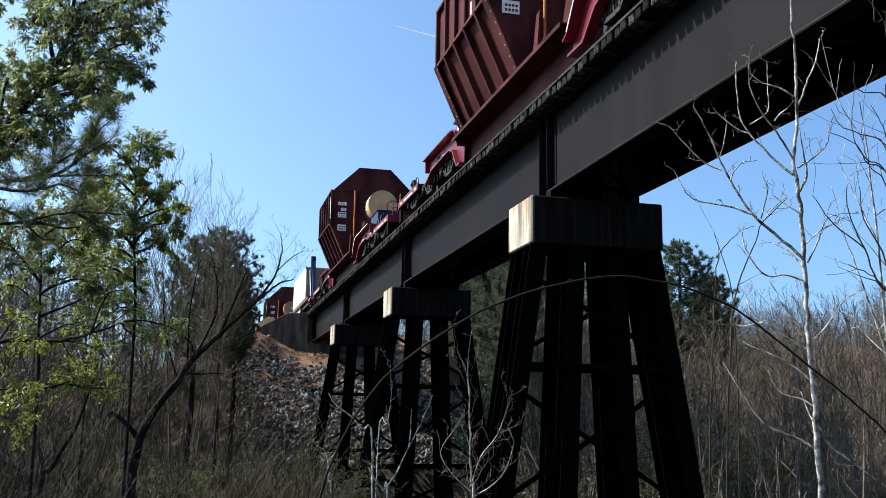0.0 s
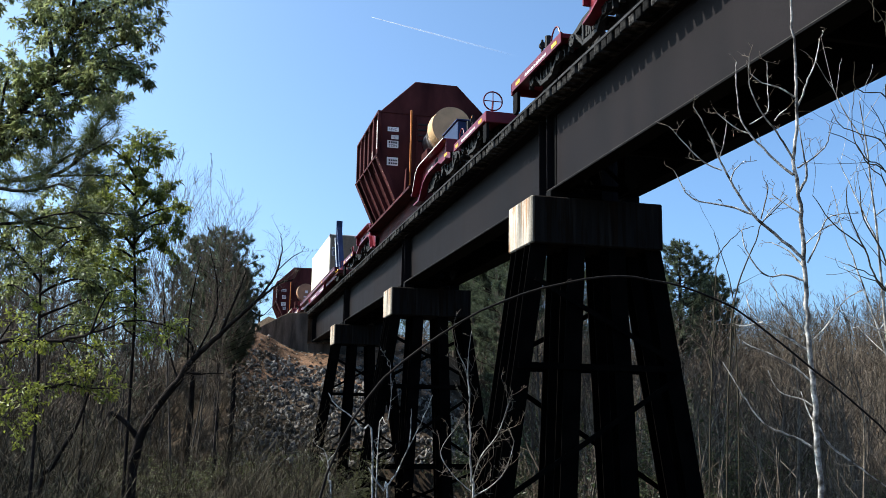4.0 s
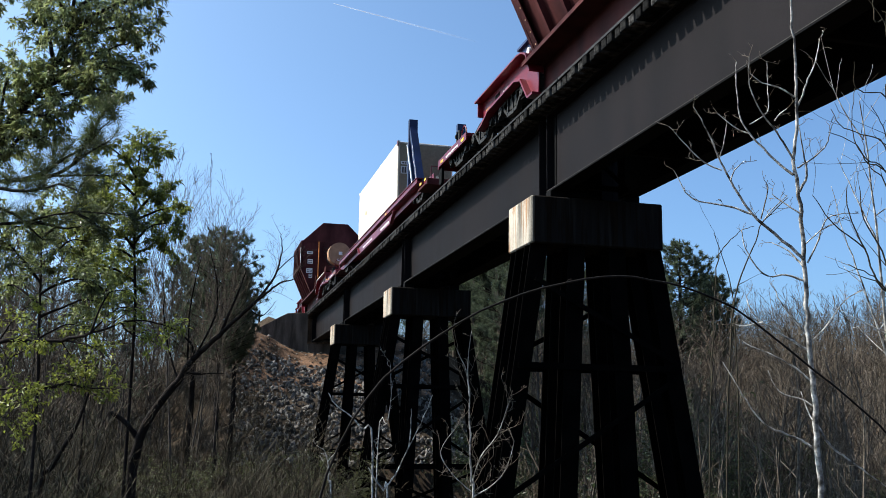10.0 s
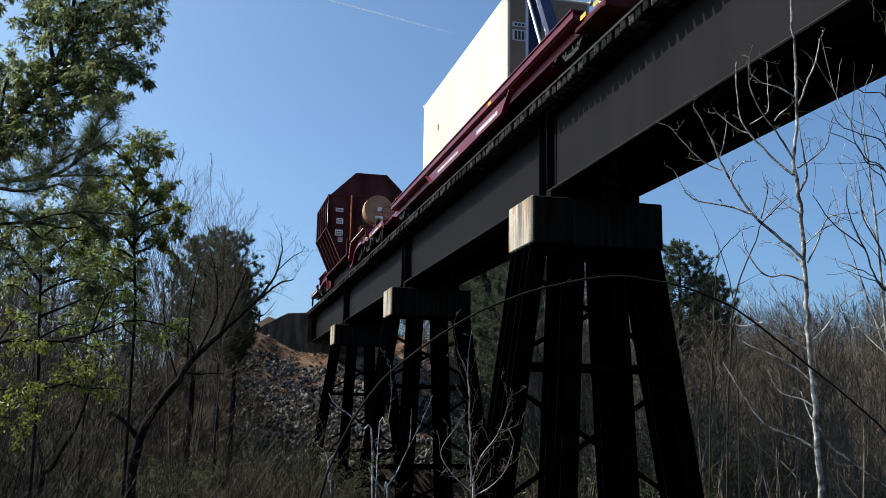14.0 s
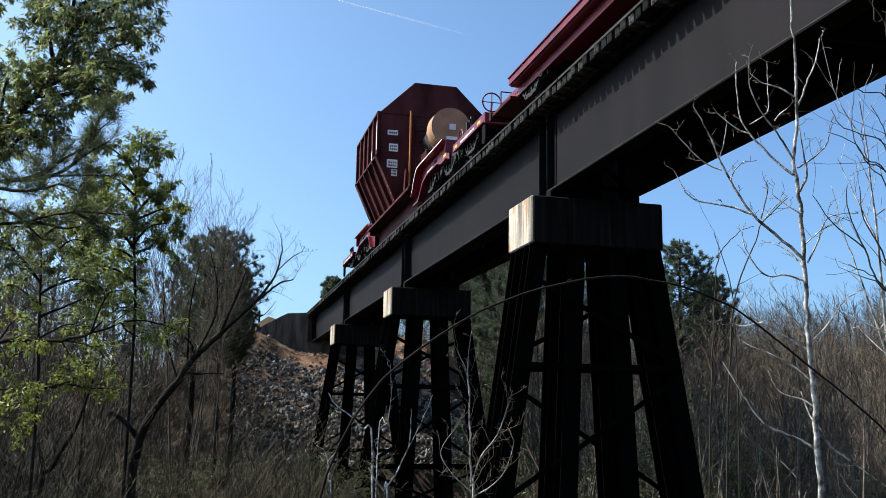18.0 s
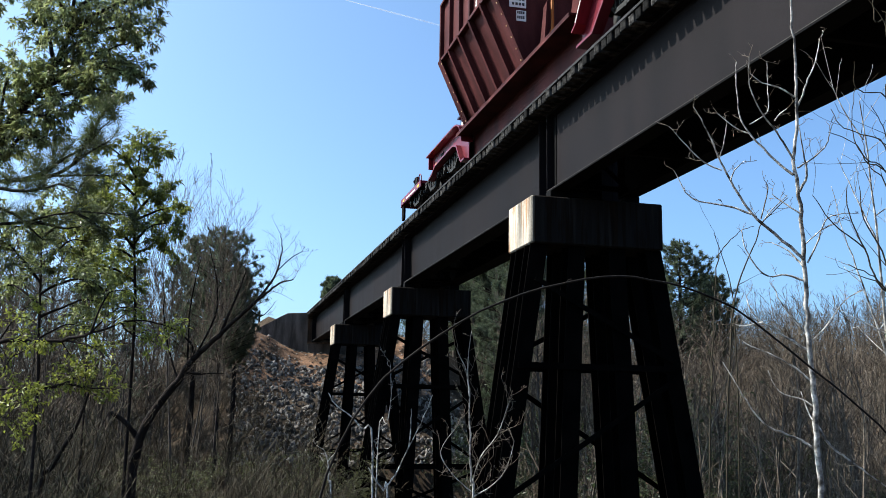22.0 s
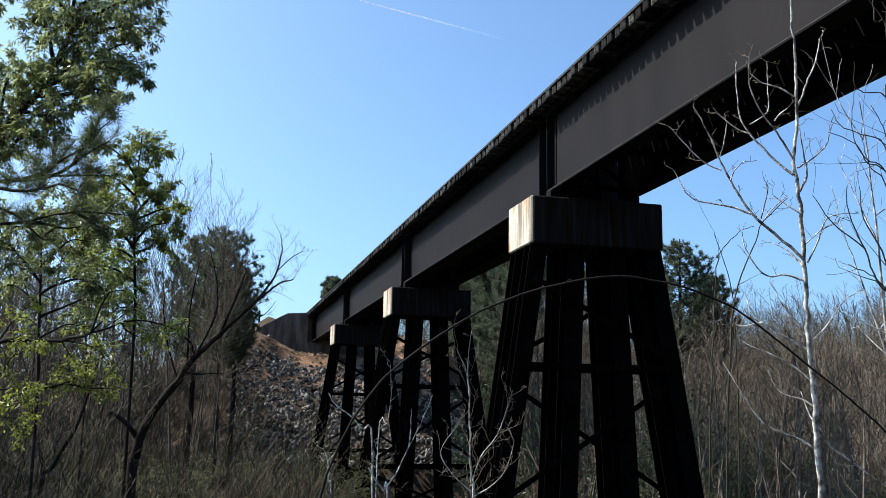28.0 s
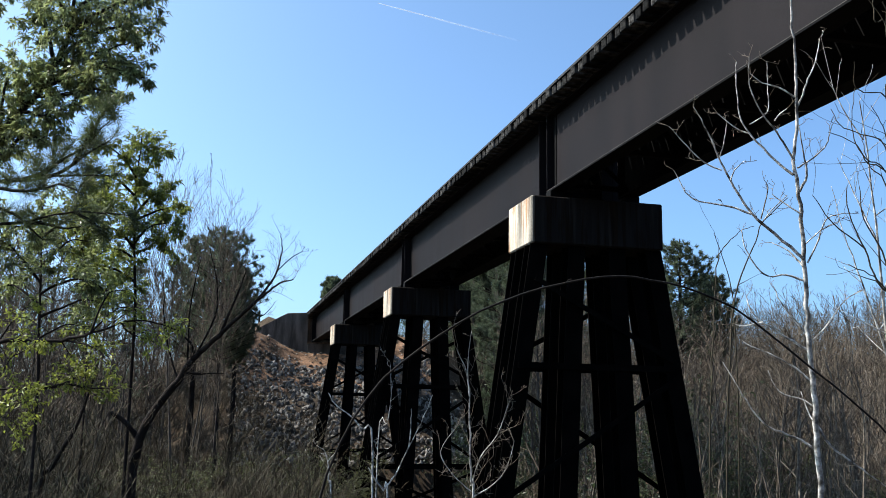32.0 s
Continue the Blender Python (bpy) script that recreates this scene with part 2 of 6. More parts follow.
def pile_bent(x):
    low = ground_z(x, TRACK_Y) - 0.6
    bent = thing("pile_bent", pose(x, 0, 0), "black steel pile bent under a rust-streaked concrete cap", "bridge pier", "piers of the trestle")
    cap = part("cap", box(-0.73, 0.73, -8.955, -6.12, 4.997, 5.955, 0.025), CAP, bent, "concrete cap with rusty streaks and painted shade")
    for bx in (-0.43, 0.43):
        for yt, y0 in PILES:
            slope = (y0 - yt) / (4.997 - 0.0)
            yb = yt + slope * (4.997 - low)
            bm = bmesh.new()
            lo = [bm.verts.new((bx + a, yb + b, low)) for a, b in H_SHAPE]
            hi = [bm.verts.new((bx + a, yt + b, 5.0)) for a, b in H_SHAPE]
            bm.faces.new(lo[::-1])
            bm.faces.new(hi)
            for i in range(12):
                bm.faces.new((lo[i], lo[(i + 1) % 12], hi[(i + 1) % 12], hi[i]))
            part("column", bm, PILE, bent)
        out = -0.2 if bx < 0 else 0.2
        y = lambda i, z: PILES[i][0] + (PILES[i][1] - PILES[i][0]) * (4.997 - z) / 4.997
        for z in (2.6, -0.1):
            if z > low + 0.4:
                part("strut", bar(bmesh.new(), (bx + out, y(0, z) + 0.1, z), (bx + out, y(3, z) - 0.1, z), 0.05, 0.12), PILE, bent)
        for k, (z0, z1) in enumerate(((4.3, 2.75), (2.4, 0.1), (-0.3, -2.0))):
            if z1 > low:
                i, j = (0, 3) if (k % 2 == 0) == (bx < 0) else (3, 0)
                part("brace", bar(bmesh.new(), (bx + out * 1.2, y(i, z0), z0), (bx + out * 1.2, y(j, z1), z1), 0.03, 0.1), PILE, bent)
    for wy in (WEB_L, WEB_R):
        for dx in (-0.22, 0.53):
            part("bearing", box(dx - 0.14, dx + 0.14, wy - 0.16, wy + 0.16, 5.955, 6.168, 0.01), STEEL_DARK, bent)
    return bent


for k in range(-3, 3):
    pile_bent(JOINT + k * SPAN)


def plate_girder_span(x0, x1, inset=0.1):
    span = thing("girder_span", pose(x0, 0, 0), "grey-black steel plate girder span on concrete caps", "bridge span", "spans of the bridge")
    n = x1 - x0
    for wy, side in ((WEB_L, 1), (WEB_R, -1)):
        wy -= side * inset                     # broad flanges on webs set well in under the sleepers
        # shade is in the colour: right girder and bottom flanges take the near-black steel
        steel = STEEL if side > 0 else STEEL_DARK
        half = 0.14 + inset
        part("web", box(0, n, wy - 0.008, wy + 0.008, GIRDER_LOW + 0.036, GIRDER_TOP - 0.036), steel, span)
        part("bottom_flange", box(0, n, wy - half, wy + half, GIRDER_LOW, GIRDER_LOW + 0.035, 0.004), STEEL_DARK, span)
        part("flange_edge", box(0, n, wy + side * (half - 0.022), wy + side * (half + 0.0005), GIRDER_LOW + 0.0355, GIRDER_LOW + 0.045), PALE_STEEL, span, "pale flange edge strip")
        part("top_flange", box(0, n, wy - half, wy + half, GIRDER_TOP - 0.035, GIRDER_TOP - 0.002, 0.004), STEEL, span)
        for sx in (0.012, n - 0.012):
            part("end_stiffener", box(sx - 0.01, sx + 0.01, wy - half + 0.005, wy + half - 0.005, GIRDER_LOW + 0.036, GIRDER_TOP - 0.037), STEEL, span)
        # thin dark plate stands in for the band of shade at the span's end
        part("end_plate", box(n - 0.18, n - 0.03, wy + side * 0.009, wy + side * 0.022, GIRDER_LOW + 0.04, GIRDER_TOP - 0.04), STEEL_DARK, span, "dark plate for the shaded band at the joint")
    for sx in [0.15] + [n * i / 5 for i in range(1, 5)] + [n - 0.15]:
        bm = bmesh.new()
        yl, yr = WEB_L - 0.02 - inset, WEB_R + 0.02 + inset
        bar(bm, (sx, yl, GIRDER_LOW + 0.2), (sx, yr, GIRDER_TOP - 0.2), 0.02, 0.09)
        bar(bm, (sx + 0.03, yr, GIRDER_LOW + 0.2), (sx + 0.03, yl, GIRDER_TOP - 0.2), 0.02, 0.09)
        bar(bm, (sx, yl, GIRDER_LOW + 0.16), (sx, yr, GIRDER_LOW + 0.16), 0.09, 0.09)
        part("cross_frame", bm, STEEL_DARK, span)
    return span


for k in range(-3, 3):
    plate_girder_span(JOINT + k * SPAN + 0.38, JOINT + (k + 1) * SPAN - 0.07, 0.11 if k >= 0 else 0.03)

# track: rails with tie plates; the sleepers are added with the pieces at the end of the file
track = thing("railway_track", pose(0, 0, 0), "open-deck railway track on creosoted timber sleepers", "track", kind="structure")
for wy in (TRACK_Y + 0.755, TRACK_Y - 0.755):
    o = [(-0.076, 0.0), (0.076, 0.0), (0.076, 0.02), (0.012, 0.04), (0.012, 0.15), (0.037, 0.16), (0.037, 0.186), (-0.037, 0.186), (-0.037, 0.16), (-0.012, 0.15), (-0.012, 0.04), (-0.076, 0.02)]
    part("rail", prism([(wy + a, TIE_TOP + 0.016 + b) for a, b in o], -60, 240, "x"), RUSTY, track, "rusty steel rail")
    part("rail_head", box(-60, 240, wy - 0.032, wy + 0.032, TIE_TOP + 0.2025, TIE_TOP + 0.206), RAILTOP, track, "bright worn running surface")

post = thing("marker_post", pose(66.0, -3.6, 0), "thin steel marker post beside the track", "post")
part("pole", rod(bmesh.new(), (0, 0, ground_z(66.0, -3.6) - 0.2), (0, 0, 8.6), 0.07, 0.07, 8), STEEL_DARK, post)

for side in (1, -1):
    for i in range(16):
        y = TRACK_Y + side * 1.2
        part("guard_timber", box(-20 + i * 5.2, -20 + i * 5.2 + 5.17, y - side * 0.085, y + side * 0.1, TIE_TOP + 0.002, TIE_TOP + 0.06, 0.006), GUARD, track, "weathered timber guard along the sleeper ends")

# ---------------------------------------------------------------- train
# Cars are built round the middle of their track at rail height; +x is the end away from the eye.


def wheel_truck(car, x, wheel=0.42):
    """A two-axle freight truck: wheels on axles, cast side frames with a spring nest, a bolster."""
    truck = new("truck")
    truck.parent = car
    truck.matrix_basis = Matrix.Translation((x, 0, 0))
    for dx in (-0.76, 0.76):
        bm = bmesh.new()
        for y in (-0.755, 0.755):
            rod(bm, (dx, y - 0.06, wheel), (dx, y + 0.06, wheel), wheel, wheel, 22)
            rod(bm, (dx, y - 0.075, wheel), (dx, y + 0.075, wheel), wheel * 0.35, wheel * 0.35, 12)
        rod(bm, (dx, -1.2, wheel), (dx, 1.2, wheel), 0.075, 0.075, 10)
        part("wheelset", bm, TRUCK, truck)
    for y in (-1.12, 1.12):
        bm = bmesh.new()
        w = 0.06
        for sgn in (1, -1):
            for a, b, h in (((0.98, 0.48), (0.58, 0.56), 0.09), ((0.58, 0.56), (0.3, 0.63), 0.1), ((0.66, 0.48), (0.32, 0.2), 0.07), ((0.3, 0.64), (0.0, 0.66), 0.09), ((0.34, 0.2), (0.0, 0.18), 0.09), ((0.3, 0.22), (0.3, 0.62), 0.07)):
                bar(bm, (sgn * a[0], y, a[1]), (sgn * b[0], y, b[1]), 2 * w, h)
            rod(bm, (sgn * 0.76, y - 0.1, 0.42), (sgn * 0.76, y + 0.1, 0.42), 0.12, 0.12, 12)
            for c in range(3):                 # cap bolts of the roller bearing
                a = 2.1 * c + 0.5
                rod(bm, (sgn * 0.76 + 0.07 * math.cos(a), y - 0.12, 0.42 + 0.07 * math.sin(a)), (sgn * 0.76 + 0.07 * math.cos(a), y + 0.12, 0.42 + 0.07 * math.sin(a)), 0.016, 0.016, 6)
            bar(bm, (sgn * 0.98, y, 0.5), (sgn * 1.02, y, 0.3), 0.1, 0.05)
        part("side_frame", bm, TRUCK, truck)
        for i in range(-2, 3):
            part("spring", rod(bmesh.new(), (i * 0.1, y, 0.28), (i * 0.1, y, 0.55), 0.042, 0.042, 8), TRUCK, truck)
    part("bolster", box(-0.2, 0.2, -1.15, 1.15, 0.44, 0.56, 0.02), TRUCK, truck)
    for y in (-1.22, 1.22):                    # brake rods, levers and shoe heads
        bm = bmesh.new()
        rod(bm, (-0.95, y * 0.93, 0.3), (0.95, y * 0.93, 0.36), 0.014, 0.014, 6)
        for dx in (-0.32, 0.32):
            bar(bm, (dx * 1.1, y * 0.8, 0.26), (dx * 0.95, y * 0.8, 0.52), 0.05, 0.05)
        bar(bm, (-0.12, y * 0.96, 0.12), (0.02, y * 0.96, 0.62), 0.03, 0.05)
        rod(bm, (0.02, y * 0.96, 0.6), (1.25, y * 0.9, 0.55), 0.012, 0.012, 6)
        part("brake_rigging", bm, TRUCK, truck)
    return truck


def coupler(car, x, sgn):
    bm = bmesh.new()
    block(bm, min(x, x + sgn * 0.55), max(x, x + sgn * 0.55), -0.09, 0.09, 0.72, 0.92)
    block(bm, min(x + sgn * 0.5, x + sgn * 0.72), max(x + sgn * 0.5, x + sgn * 0.72), -0.16, 0.14, 0.67, 0.97)
    rod(bm, (x + sgn * 0.2, 0.35, 0.6), (x + sgn * 0.55, 0.3, 0.2), 0.03, 0.03, 6)
    part("coupler", bm, TRUCK, car)


def bar_text(bm, x0, x1, z0, z1, y, rows, seed):
    """Unreadable writing: short bars in rows on a side face."""
    r = random.Random(seed)
    h = (z1 - z0) / rows
    for i in range(rows):
        a = x0
        while a < x1 - 0.02:
            b = min(x1, a + r.uniform(0.04, 0.12))
            block(bm, a, b, y, y + 0.004, z0 + i * h + 0.15 * h, z0 + i * h + 0.8 * h)
            a = b + 0.03


def span_bolster(car, x0, x1, end):
    """Low platform over two trucks; end is -1 or 1, the side of the coupler."""
    sb = new("span_bolster")
    sb.parent = car
    sb.matrix_basis = Matrix.Translation((0, 0, -0.1))
    part("platform", box(x0, x1, -1.32, 1.32, 0.66, 0.76, 0.01), CAR_RED, sb)
    for y in (1.32, -1.32):
        part("side_sill", prism([(x0, 0.56), (x1, 0.56), (x1, 0.775), (x0, 0.775)], y - 0.02, y + 0.02, "y", 0.006), CAR_RED, sb)
    part("centre_sill", box(x0, x1, -0.35, 0.35, 0.45, 0.66, 0.01), CAR_RED, sb)
    xe = x0 if end < 0 else x1
    part("end_sill", box(xe - 0.04, xe + 0.04, -1.34, 1.34, 0.5, 0.775, 0.01), CAR_RED, sb)
    for a in (xe - end * 0.45, xe - end * 2.65):
        part("reflector", box(a - 0.14, a + 0.14, 1.341, 1.347, 0.61, 0.69), YELLOW, sb, "yellow reflector strip")
        part("reflector", box(a - 0.19, a + 0.19, -1.347, -1.341, 0.61, 0.7), YELLOW, sb, "yellow reflector strip")
    bm = bmesh.new()
    bar_text(bm, min(xe - end * 0.9, xe - end * 2.2), max(xe - end * 0.9, xe - end * 2.2), 0.6, 0.68, 1.341, 1, int(xe * 10))
    part("stencil", bm, LABEL, sb, "unreadable white stencilling")
    if end < 0:
        bm = bmesh.new()
        ring = [Vector((xe - end * 0.1, 1.12 + 0.24 * math.cos(a), 1.08 + 0.24 * math.sin(a))) for a in [math.pi * i / 8 for i in range(17)]]
        for a, b in zip(ring, ring[1:]):
            rod(bm, a, b, 0.018, 0.018, 6)
        for i in (0, 4, 8, 12):
            rod(bm, ring[i], (xe - end * 0.1, 1.12, 1.08), 0.012, 0.012, 6)
        rod(bm, (xe - end * 0.1, 1.12, 1.08), (xe - end * 0.2, 1.12, 0.7), 0.025, 0.025, 6)
        part("brake_wheel", bm, CAR_RED, sb, "red hand brake wheel")
    # hand brake stand, hoses and steps
    bm = bmesh.new()
    rod(bm, (xe - end * 1.6, 1.2, 0.76), (xe - end * 1.6, 1.2, 1.18), 0.03)
    rod(bm, (xe - end * 1.58, 1.2, 1.05), (xe - end * 1.66, 1.2, 1.05), 0.07, 0.07, 12)
    part("brake_stand", bm, TRUCK, sb)
    part("air_reservoir", rod(bmesh.new(), (xe - end * 1.95, 1.2, 0.76), (xe - end * 1.95, 1.2, 1.12), 0.07, 0.07), TRUCK, sb)
    bm = bmesh.new()
    pts = [Vector((xe - end * (2.5 + 0.25 * math.cos(a)), 1.25, 0.78 + 0.3 * math.sin(a))) for a in [math.pi * i / 8 for i in range(9)]]
    for a, b in zip(pts, pts[1:]):
        rod(bm, a, b, 0.018, 0.018, 6)
    part("grab_iron", bm, CAR_RED, sb)
    for y in (1.27, -1.27):
        part("step", prism([(xe - end * 0.02, 0.5), (xe - end * 0.3, 0.5), (xe - end * 0.3, 0.08), (xe - end * 0.22, 0.02), (xe - end * 0.08, 0.02), (xe - end * 0.02, 0.1)], y - 0.04, y + 0.04, "y", 0.01), STEEL_DARK, sb)
    for k in (10.15, 7.9, 5.6):
        wheel_truck(car, end * k)
    coupler(car, xe, end)


def cask_car(x, label, lid_label, blue_box, lid_writing):
    """Drop-centre car with a ribbed, eight-sided shield round a cask."""
    car = thing("cask_car", pose(x, TRACK_Y, RAIL_TOP), label, "railway car", "cars of the train")
    span_bolster(car, -11.9, -8.9, -1)
    span_bolster(car, 8.9, 11.9, 1)
    # body arms over the trucks, dropping down to the well
    for sgn in (-1, 1):
        if sgn < 0:
            o = [(8.1, 0.5), (7.6, 0.5), (7.2, 0.62), (5.85, 0.6), (5.3, 0.48), (4.72, 0.03), (4.0, 0.03), (3.97, 0.3), (4.18, 0.4), (4.58, 0.9), (4.83, 1.02), (5.1, 1.05), (8.1, 1.05)]
        else:
            o = [(7.75, 0.36), (7.4, 0.42), (6.9, 0.6), (4.9, 0.65), (4.5, 0.53), (4.02, -0.02), (3.7, -0.02), (3.66, 0.42), (3.72, 0.52), (3.92, 0.88), (4.2, 1.01), (4.5, 1.05), (7.75, 1.05)]
        tail = abs(o[-1][0])
        o = [(sgn * a, b) for a, b in o]
        for y, k in ((1.22, 1), (-1.22, -1)):
            part("arm_web", prism(o, y - 0.012, y + 0.012, "y"), CAR_RED, car, "crimson gooseneck web")
            bm = bmesh.new()
            for a, b in zip(o[7:], o[8:]):
                bar(bm, (a[0], y + k * 0.07, a[1] + 0.015), (b[0], y + k * 0.07, b[1] + 0.015), 0.32, 0.035)
            part("arm_flange", bm, CAR_RED, car)
            if sgn < 0:
                # sunlit rim of the flange, painted on as a thin white strip
                bm = bmesh.new()
                for a, b in zip(o[8:], o[9:]):
                    bar(bm, (a[0], y + k * 0.236, a[1] + 0.015), (b[0], y + k * 0.236, b[1] + 0.015), 0.012, 0.03)
                part("flange_edge", bm, LABEL, car, "sunlit flange edge painted as a white strip")
            bm = bmesh.new()
            for a, b in zip(o[:6], o[1:7]):
                bar(bm, (a[0], y + k * 0.05, a[1]), (b[0], y + k * 0.05, b[1]), 0.2, 0.05)
            part("arm_edge", bm, CAR_RED, car)
        for y in (1.235, -1.241):
            a = sgn * (tail - 0.5)
            part("reflector", box(a - 0.15, a + 0.15, y, y + 0.006, 0.71, 0.79), YELLOW, car, "yellow reflector strip")
            part("sill_plate", box(sgn * 6.5 - 0.16, sgn * 6.5 + 0.16, y, y + 0.006, 0.72, 0.9), STEEL_DARK, car, "small black notice plate")
            bm = bmesh.new()
            bar_text(bm, sgn * 5.75 - 0.35, sgn * 5.75 + 0.35, 0.74, 0.84, y, 1, 31)
            part("stencil", bm, LABEL, car, "unreadable white stencilling")
        part("arm_deck", box(sgn * 4.7, sgn * tail, -1.2, 1.2, 1.0, 1.03, 0.006), CAR_RED, car)
        part("arm_end", box(sgn * (tail - 0.03), sgn * (tail + 0.02), -1.36, 1.36, 0.7, 1.08, 0.006), CAR_RED, car)
    # well with a broad flange
    for y, k in ((1.545, 1), (-1.545, -1)):
        part("well_flange", box(-4.08, 3.85, y - 0.5, y, 0.62, 0.66, 0.005) if k > 0 else box(-4.08, 3.85, y, y + 0.5, 0.62, 0.66, 0.005), RED, car)
        part("well_lip", box(-4.08, 3.85, y - 0.02, y, 0.57, 0.62), RED, car)
        # RED in place of CAR_RED: the flange's shade on the web is in the colour
        part("well_web", box(-3.8, 3.8, k * 1.05 - 0.012, k * 1.05 + 0.012, 0.04, 0.62), RED, car, "well girder in a darker red for its shade")
    part("well_floor", box(-3.8, 3.8, -1.03, 1.03, 0.06, 0.12), CAR_RED, car)
    # the shield: low hopper sides sloping in, upright ribbed sides, roof with sloping shoulders
    x0, x1 = -1.2, 3.45
    W, N, P, Z0, Z1, Z2, Z3 = 2.02, 1.25, 0.78, 0.72, 2.44, 4.03, 5.24
    o = [(N, Z0), (W, Z1), (W, Z2), (P, Z3), (-P, Z3), (-W, Z2), (-W, Z1), (-N, Z0)]
    shield = part("shield", prism(o, x0, x1, "x", 0.02), RED, car, "ribbed dark red eight-sided steel shield")
    n = 6
    for k in (1, -1):
        slope = math.hypot(W - N, Z1 - Z0)
        for i in range(n):
            a = x0 + (x1 - x0) * i / (n - 1)
            part("side_rib", box(a - 0.05, a + 0.05, k * W, k * (W + 0.1), Z1, Z2, 0.008), RED, shield)
            part("hopper_rib", bar(bmesh.new(), (a, k * (N + 0.06), Z0), (a, k * (W + 0.06), Z1), 0.1, 0.15), RED, shield)
        for a in (x0 + 0.13, x1 - 0.13):       # broad corner angles down the hopper, with bolts
            angle = part("corner_angle", bar(bmesh.new(), (a, k * (N + 0.135), Z0 + 0.04), (a, k * (W + 0.135), Z1 - 0.02), 0.26, 0.02), RED, shield)
            for q in range(7):
                f = (q + 0.5) / 7
                yb, zb = k * (N + (W - N) * f + 0.146), Z0 + (Z1 - Z0) * f
                part("bolt", rod(bmesh.new(), (a - 0.09, yb, zb), (a - 0.09, yb + k * 0.012, zb - 0.005), 0.018, 0.018, 6), TAN, angle, "rusty bolt head")
        part("waist_rail", box(x0, x1, k * W, k * (W + 0.11), Z1 - 0.05, Z1 + 0.04, 0.008), RED, shield)
        part("eaves_rail", box(x0, x1, k * W, k * (W + 0.1), Z2 - 0.06, Z2 + 0.02, 0.008), RED, shield)
        part("foot_rail", box(x0 - 0.05, x1 + 0.05, k * (N - 0.1), k * (N + 0.13), Z0 - 0.059, Z0 + 0.02, 0.008), RED, shield)
    part("seam", box(x0 - 0.03, x0 - 0.001, -W, W, Z2 - 0.05, Z2 - 0.01), RED, shield)
    part("marker_strip", box(x0 + 0.0, x0 + 0.09, W + 0.101, W + 0.107, 2.62, 3.66), LABEL, shield, "white marker strip")
    part("marker_strip", box(x0 + 1.5, x0 + 1.58, W + 0.001, W + 0.012, 2.62, 2.95), LABEL, shield, "white marker strip")
    # near end: doorway recess, pipe, ladder plates and labels
    part("door_panel", box(x0 - 0.05, x0 - 0.002, -0.72, 0.72, 1.2, 3.9, 0.01), RED, shield)
    for i in range(4):
        part("door_louvre", box(x0 - 0.09, x0 - 0.051, 0.1, 0.66, 3.0 + 0.2 * i, 3.05 + 0.2 * i), TRUCK, shield)
    for i, (zz, h, w) in enumerate(((3.3, 0.16, 0.4), (3.02, 0.15, 0.26), (2.7, 0.26, 0.4), (2.05, 0.3, 0.4)) if blue_box else ((3.2, 0.18, 0.38), (2.6, 0.28, 0.32), (2.0, 0.3, 0.38), (1.7, 0.24, 0.22))):
        pl = part("placard", box(x0 - 0.012, x0 - 0.001, 1.36, 1.36 + w, zz, zz + h), LABEL, shield, "white placard with unreadable writing")
        bm = bmesh.new()
        words = {0: "LP-C", 1: "C", 2: "TON"}.get(i) if blue_box else None
        if words:
            curve = bpy.data.curves.new("text", "FONT")
            curve.body, curve.size, curve.align_x, curve.align_y = words, min(h, 0.15) * 0.95, "CENTER", "CENTER"
            txt = bpy.data.objects.new("text", curve)
            me = bpy.data.meshes.new_from_object(txt)
            bpy.data.objects.remove(txt)
            me.materials.append(INK)
            ob = part("lettering", me, None, pl)
            ob.matrix_basis = Matrix.Translation((x0 - 0.014, 1.36 + w / 2, zz + (h / 2 if i < 2 else 0.07))) @ Euler((radians(90), 0, radians(-90))).to_matrix().to_4x4()
            if i == 2:
                for c in range(4):
                    block(bm, x0 - 0.016, x0 - 0.0125, 1.41 + c * 0.08, 1.47 + c * 0.08, zz + 0.16, zz + 0.23)
                part("writing", bm, INK, pl)
            else:
                bm.free()
            continue
        for r in range(1 if h < 0.2 else 2):
            for c in range(4):
                block(bm, x0 - 0.016, x0 - 0.0125, 1.40 + c * w * 0.2, 1.40 + c * w * 0.2 + w * 0.14, zz + 0.05 + r * 0.11, zz + 0.11 + r * 0.11)
        part("writing", bm, INK, pl)
    bm = bmesh.new()
    rod(bm, (x0 - 0.9, 1.1, 1.15), (x0 - 0.9, 1.1, 3.85), 0.033, 0.033, 10)
    rod(bm, (x0 - 0.9, 1.1, 1.2), (x0 - 0.55, 1.1, 1.0), 0.04, 0.04, 8)
    part("vent_pipe", bm, ORANGE, car, "upright orange pipe")
    bm = bmesh.new()
    rod(bm, (x0 - 0.9, -1.1, 1.15), (x0 - 0.9, -1.1, 3.85), 0.033, 0.033, 10)
    part("vent_pipe", bm, ORANGE, car, "upright orange pipe")
    DZ = 2.94
    # cask head in front of the shield: stainless body and a tan lid
    bm = bmesh.new()
    rod(bm, (x0 - 0.06, 0, DZ), (x0 - 1.7, 0, DZ), 0.5, 0.5, 32)
    rod(bm, (x0 - 1.05, 0, DZ), (x0 - 1.2, 0, DZ), 0.58, 0.58, 32)
    part("cask_body", bm, STAINLESS, car, "stainless steel cask neck")
    bm = bmesh.new()
    rod(bm, (x0 - 1.7, 0, DZ), (x0 - 2.3, 0, DZ), 0.7, 0.68, 40)
    bmesh.ops.bevel(bm, geom=[e for e in bm.edges if abs(e.verts[0].co.x - e.verts[1].co.x) < 1e-4], offset=0.04, segments=2, affect="EDGES")
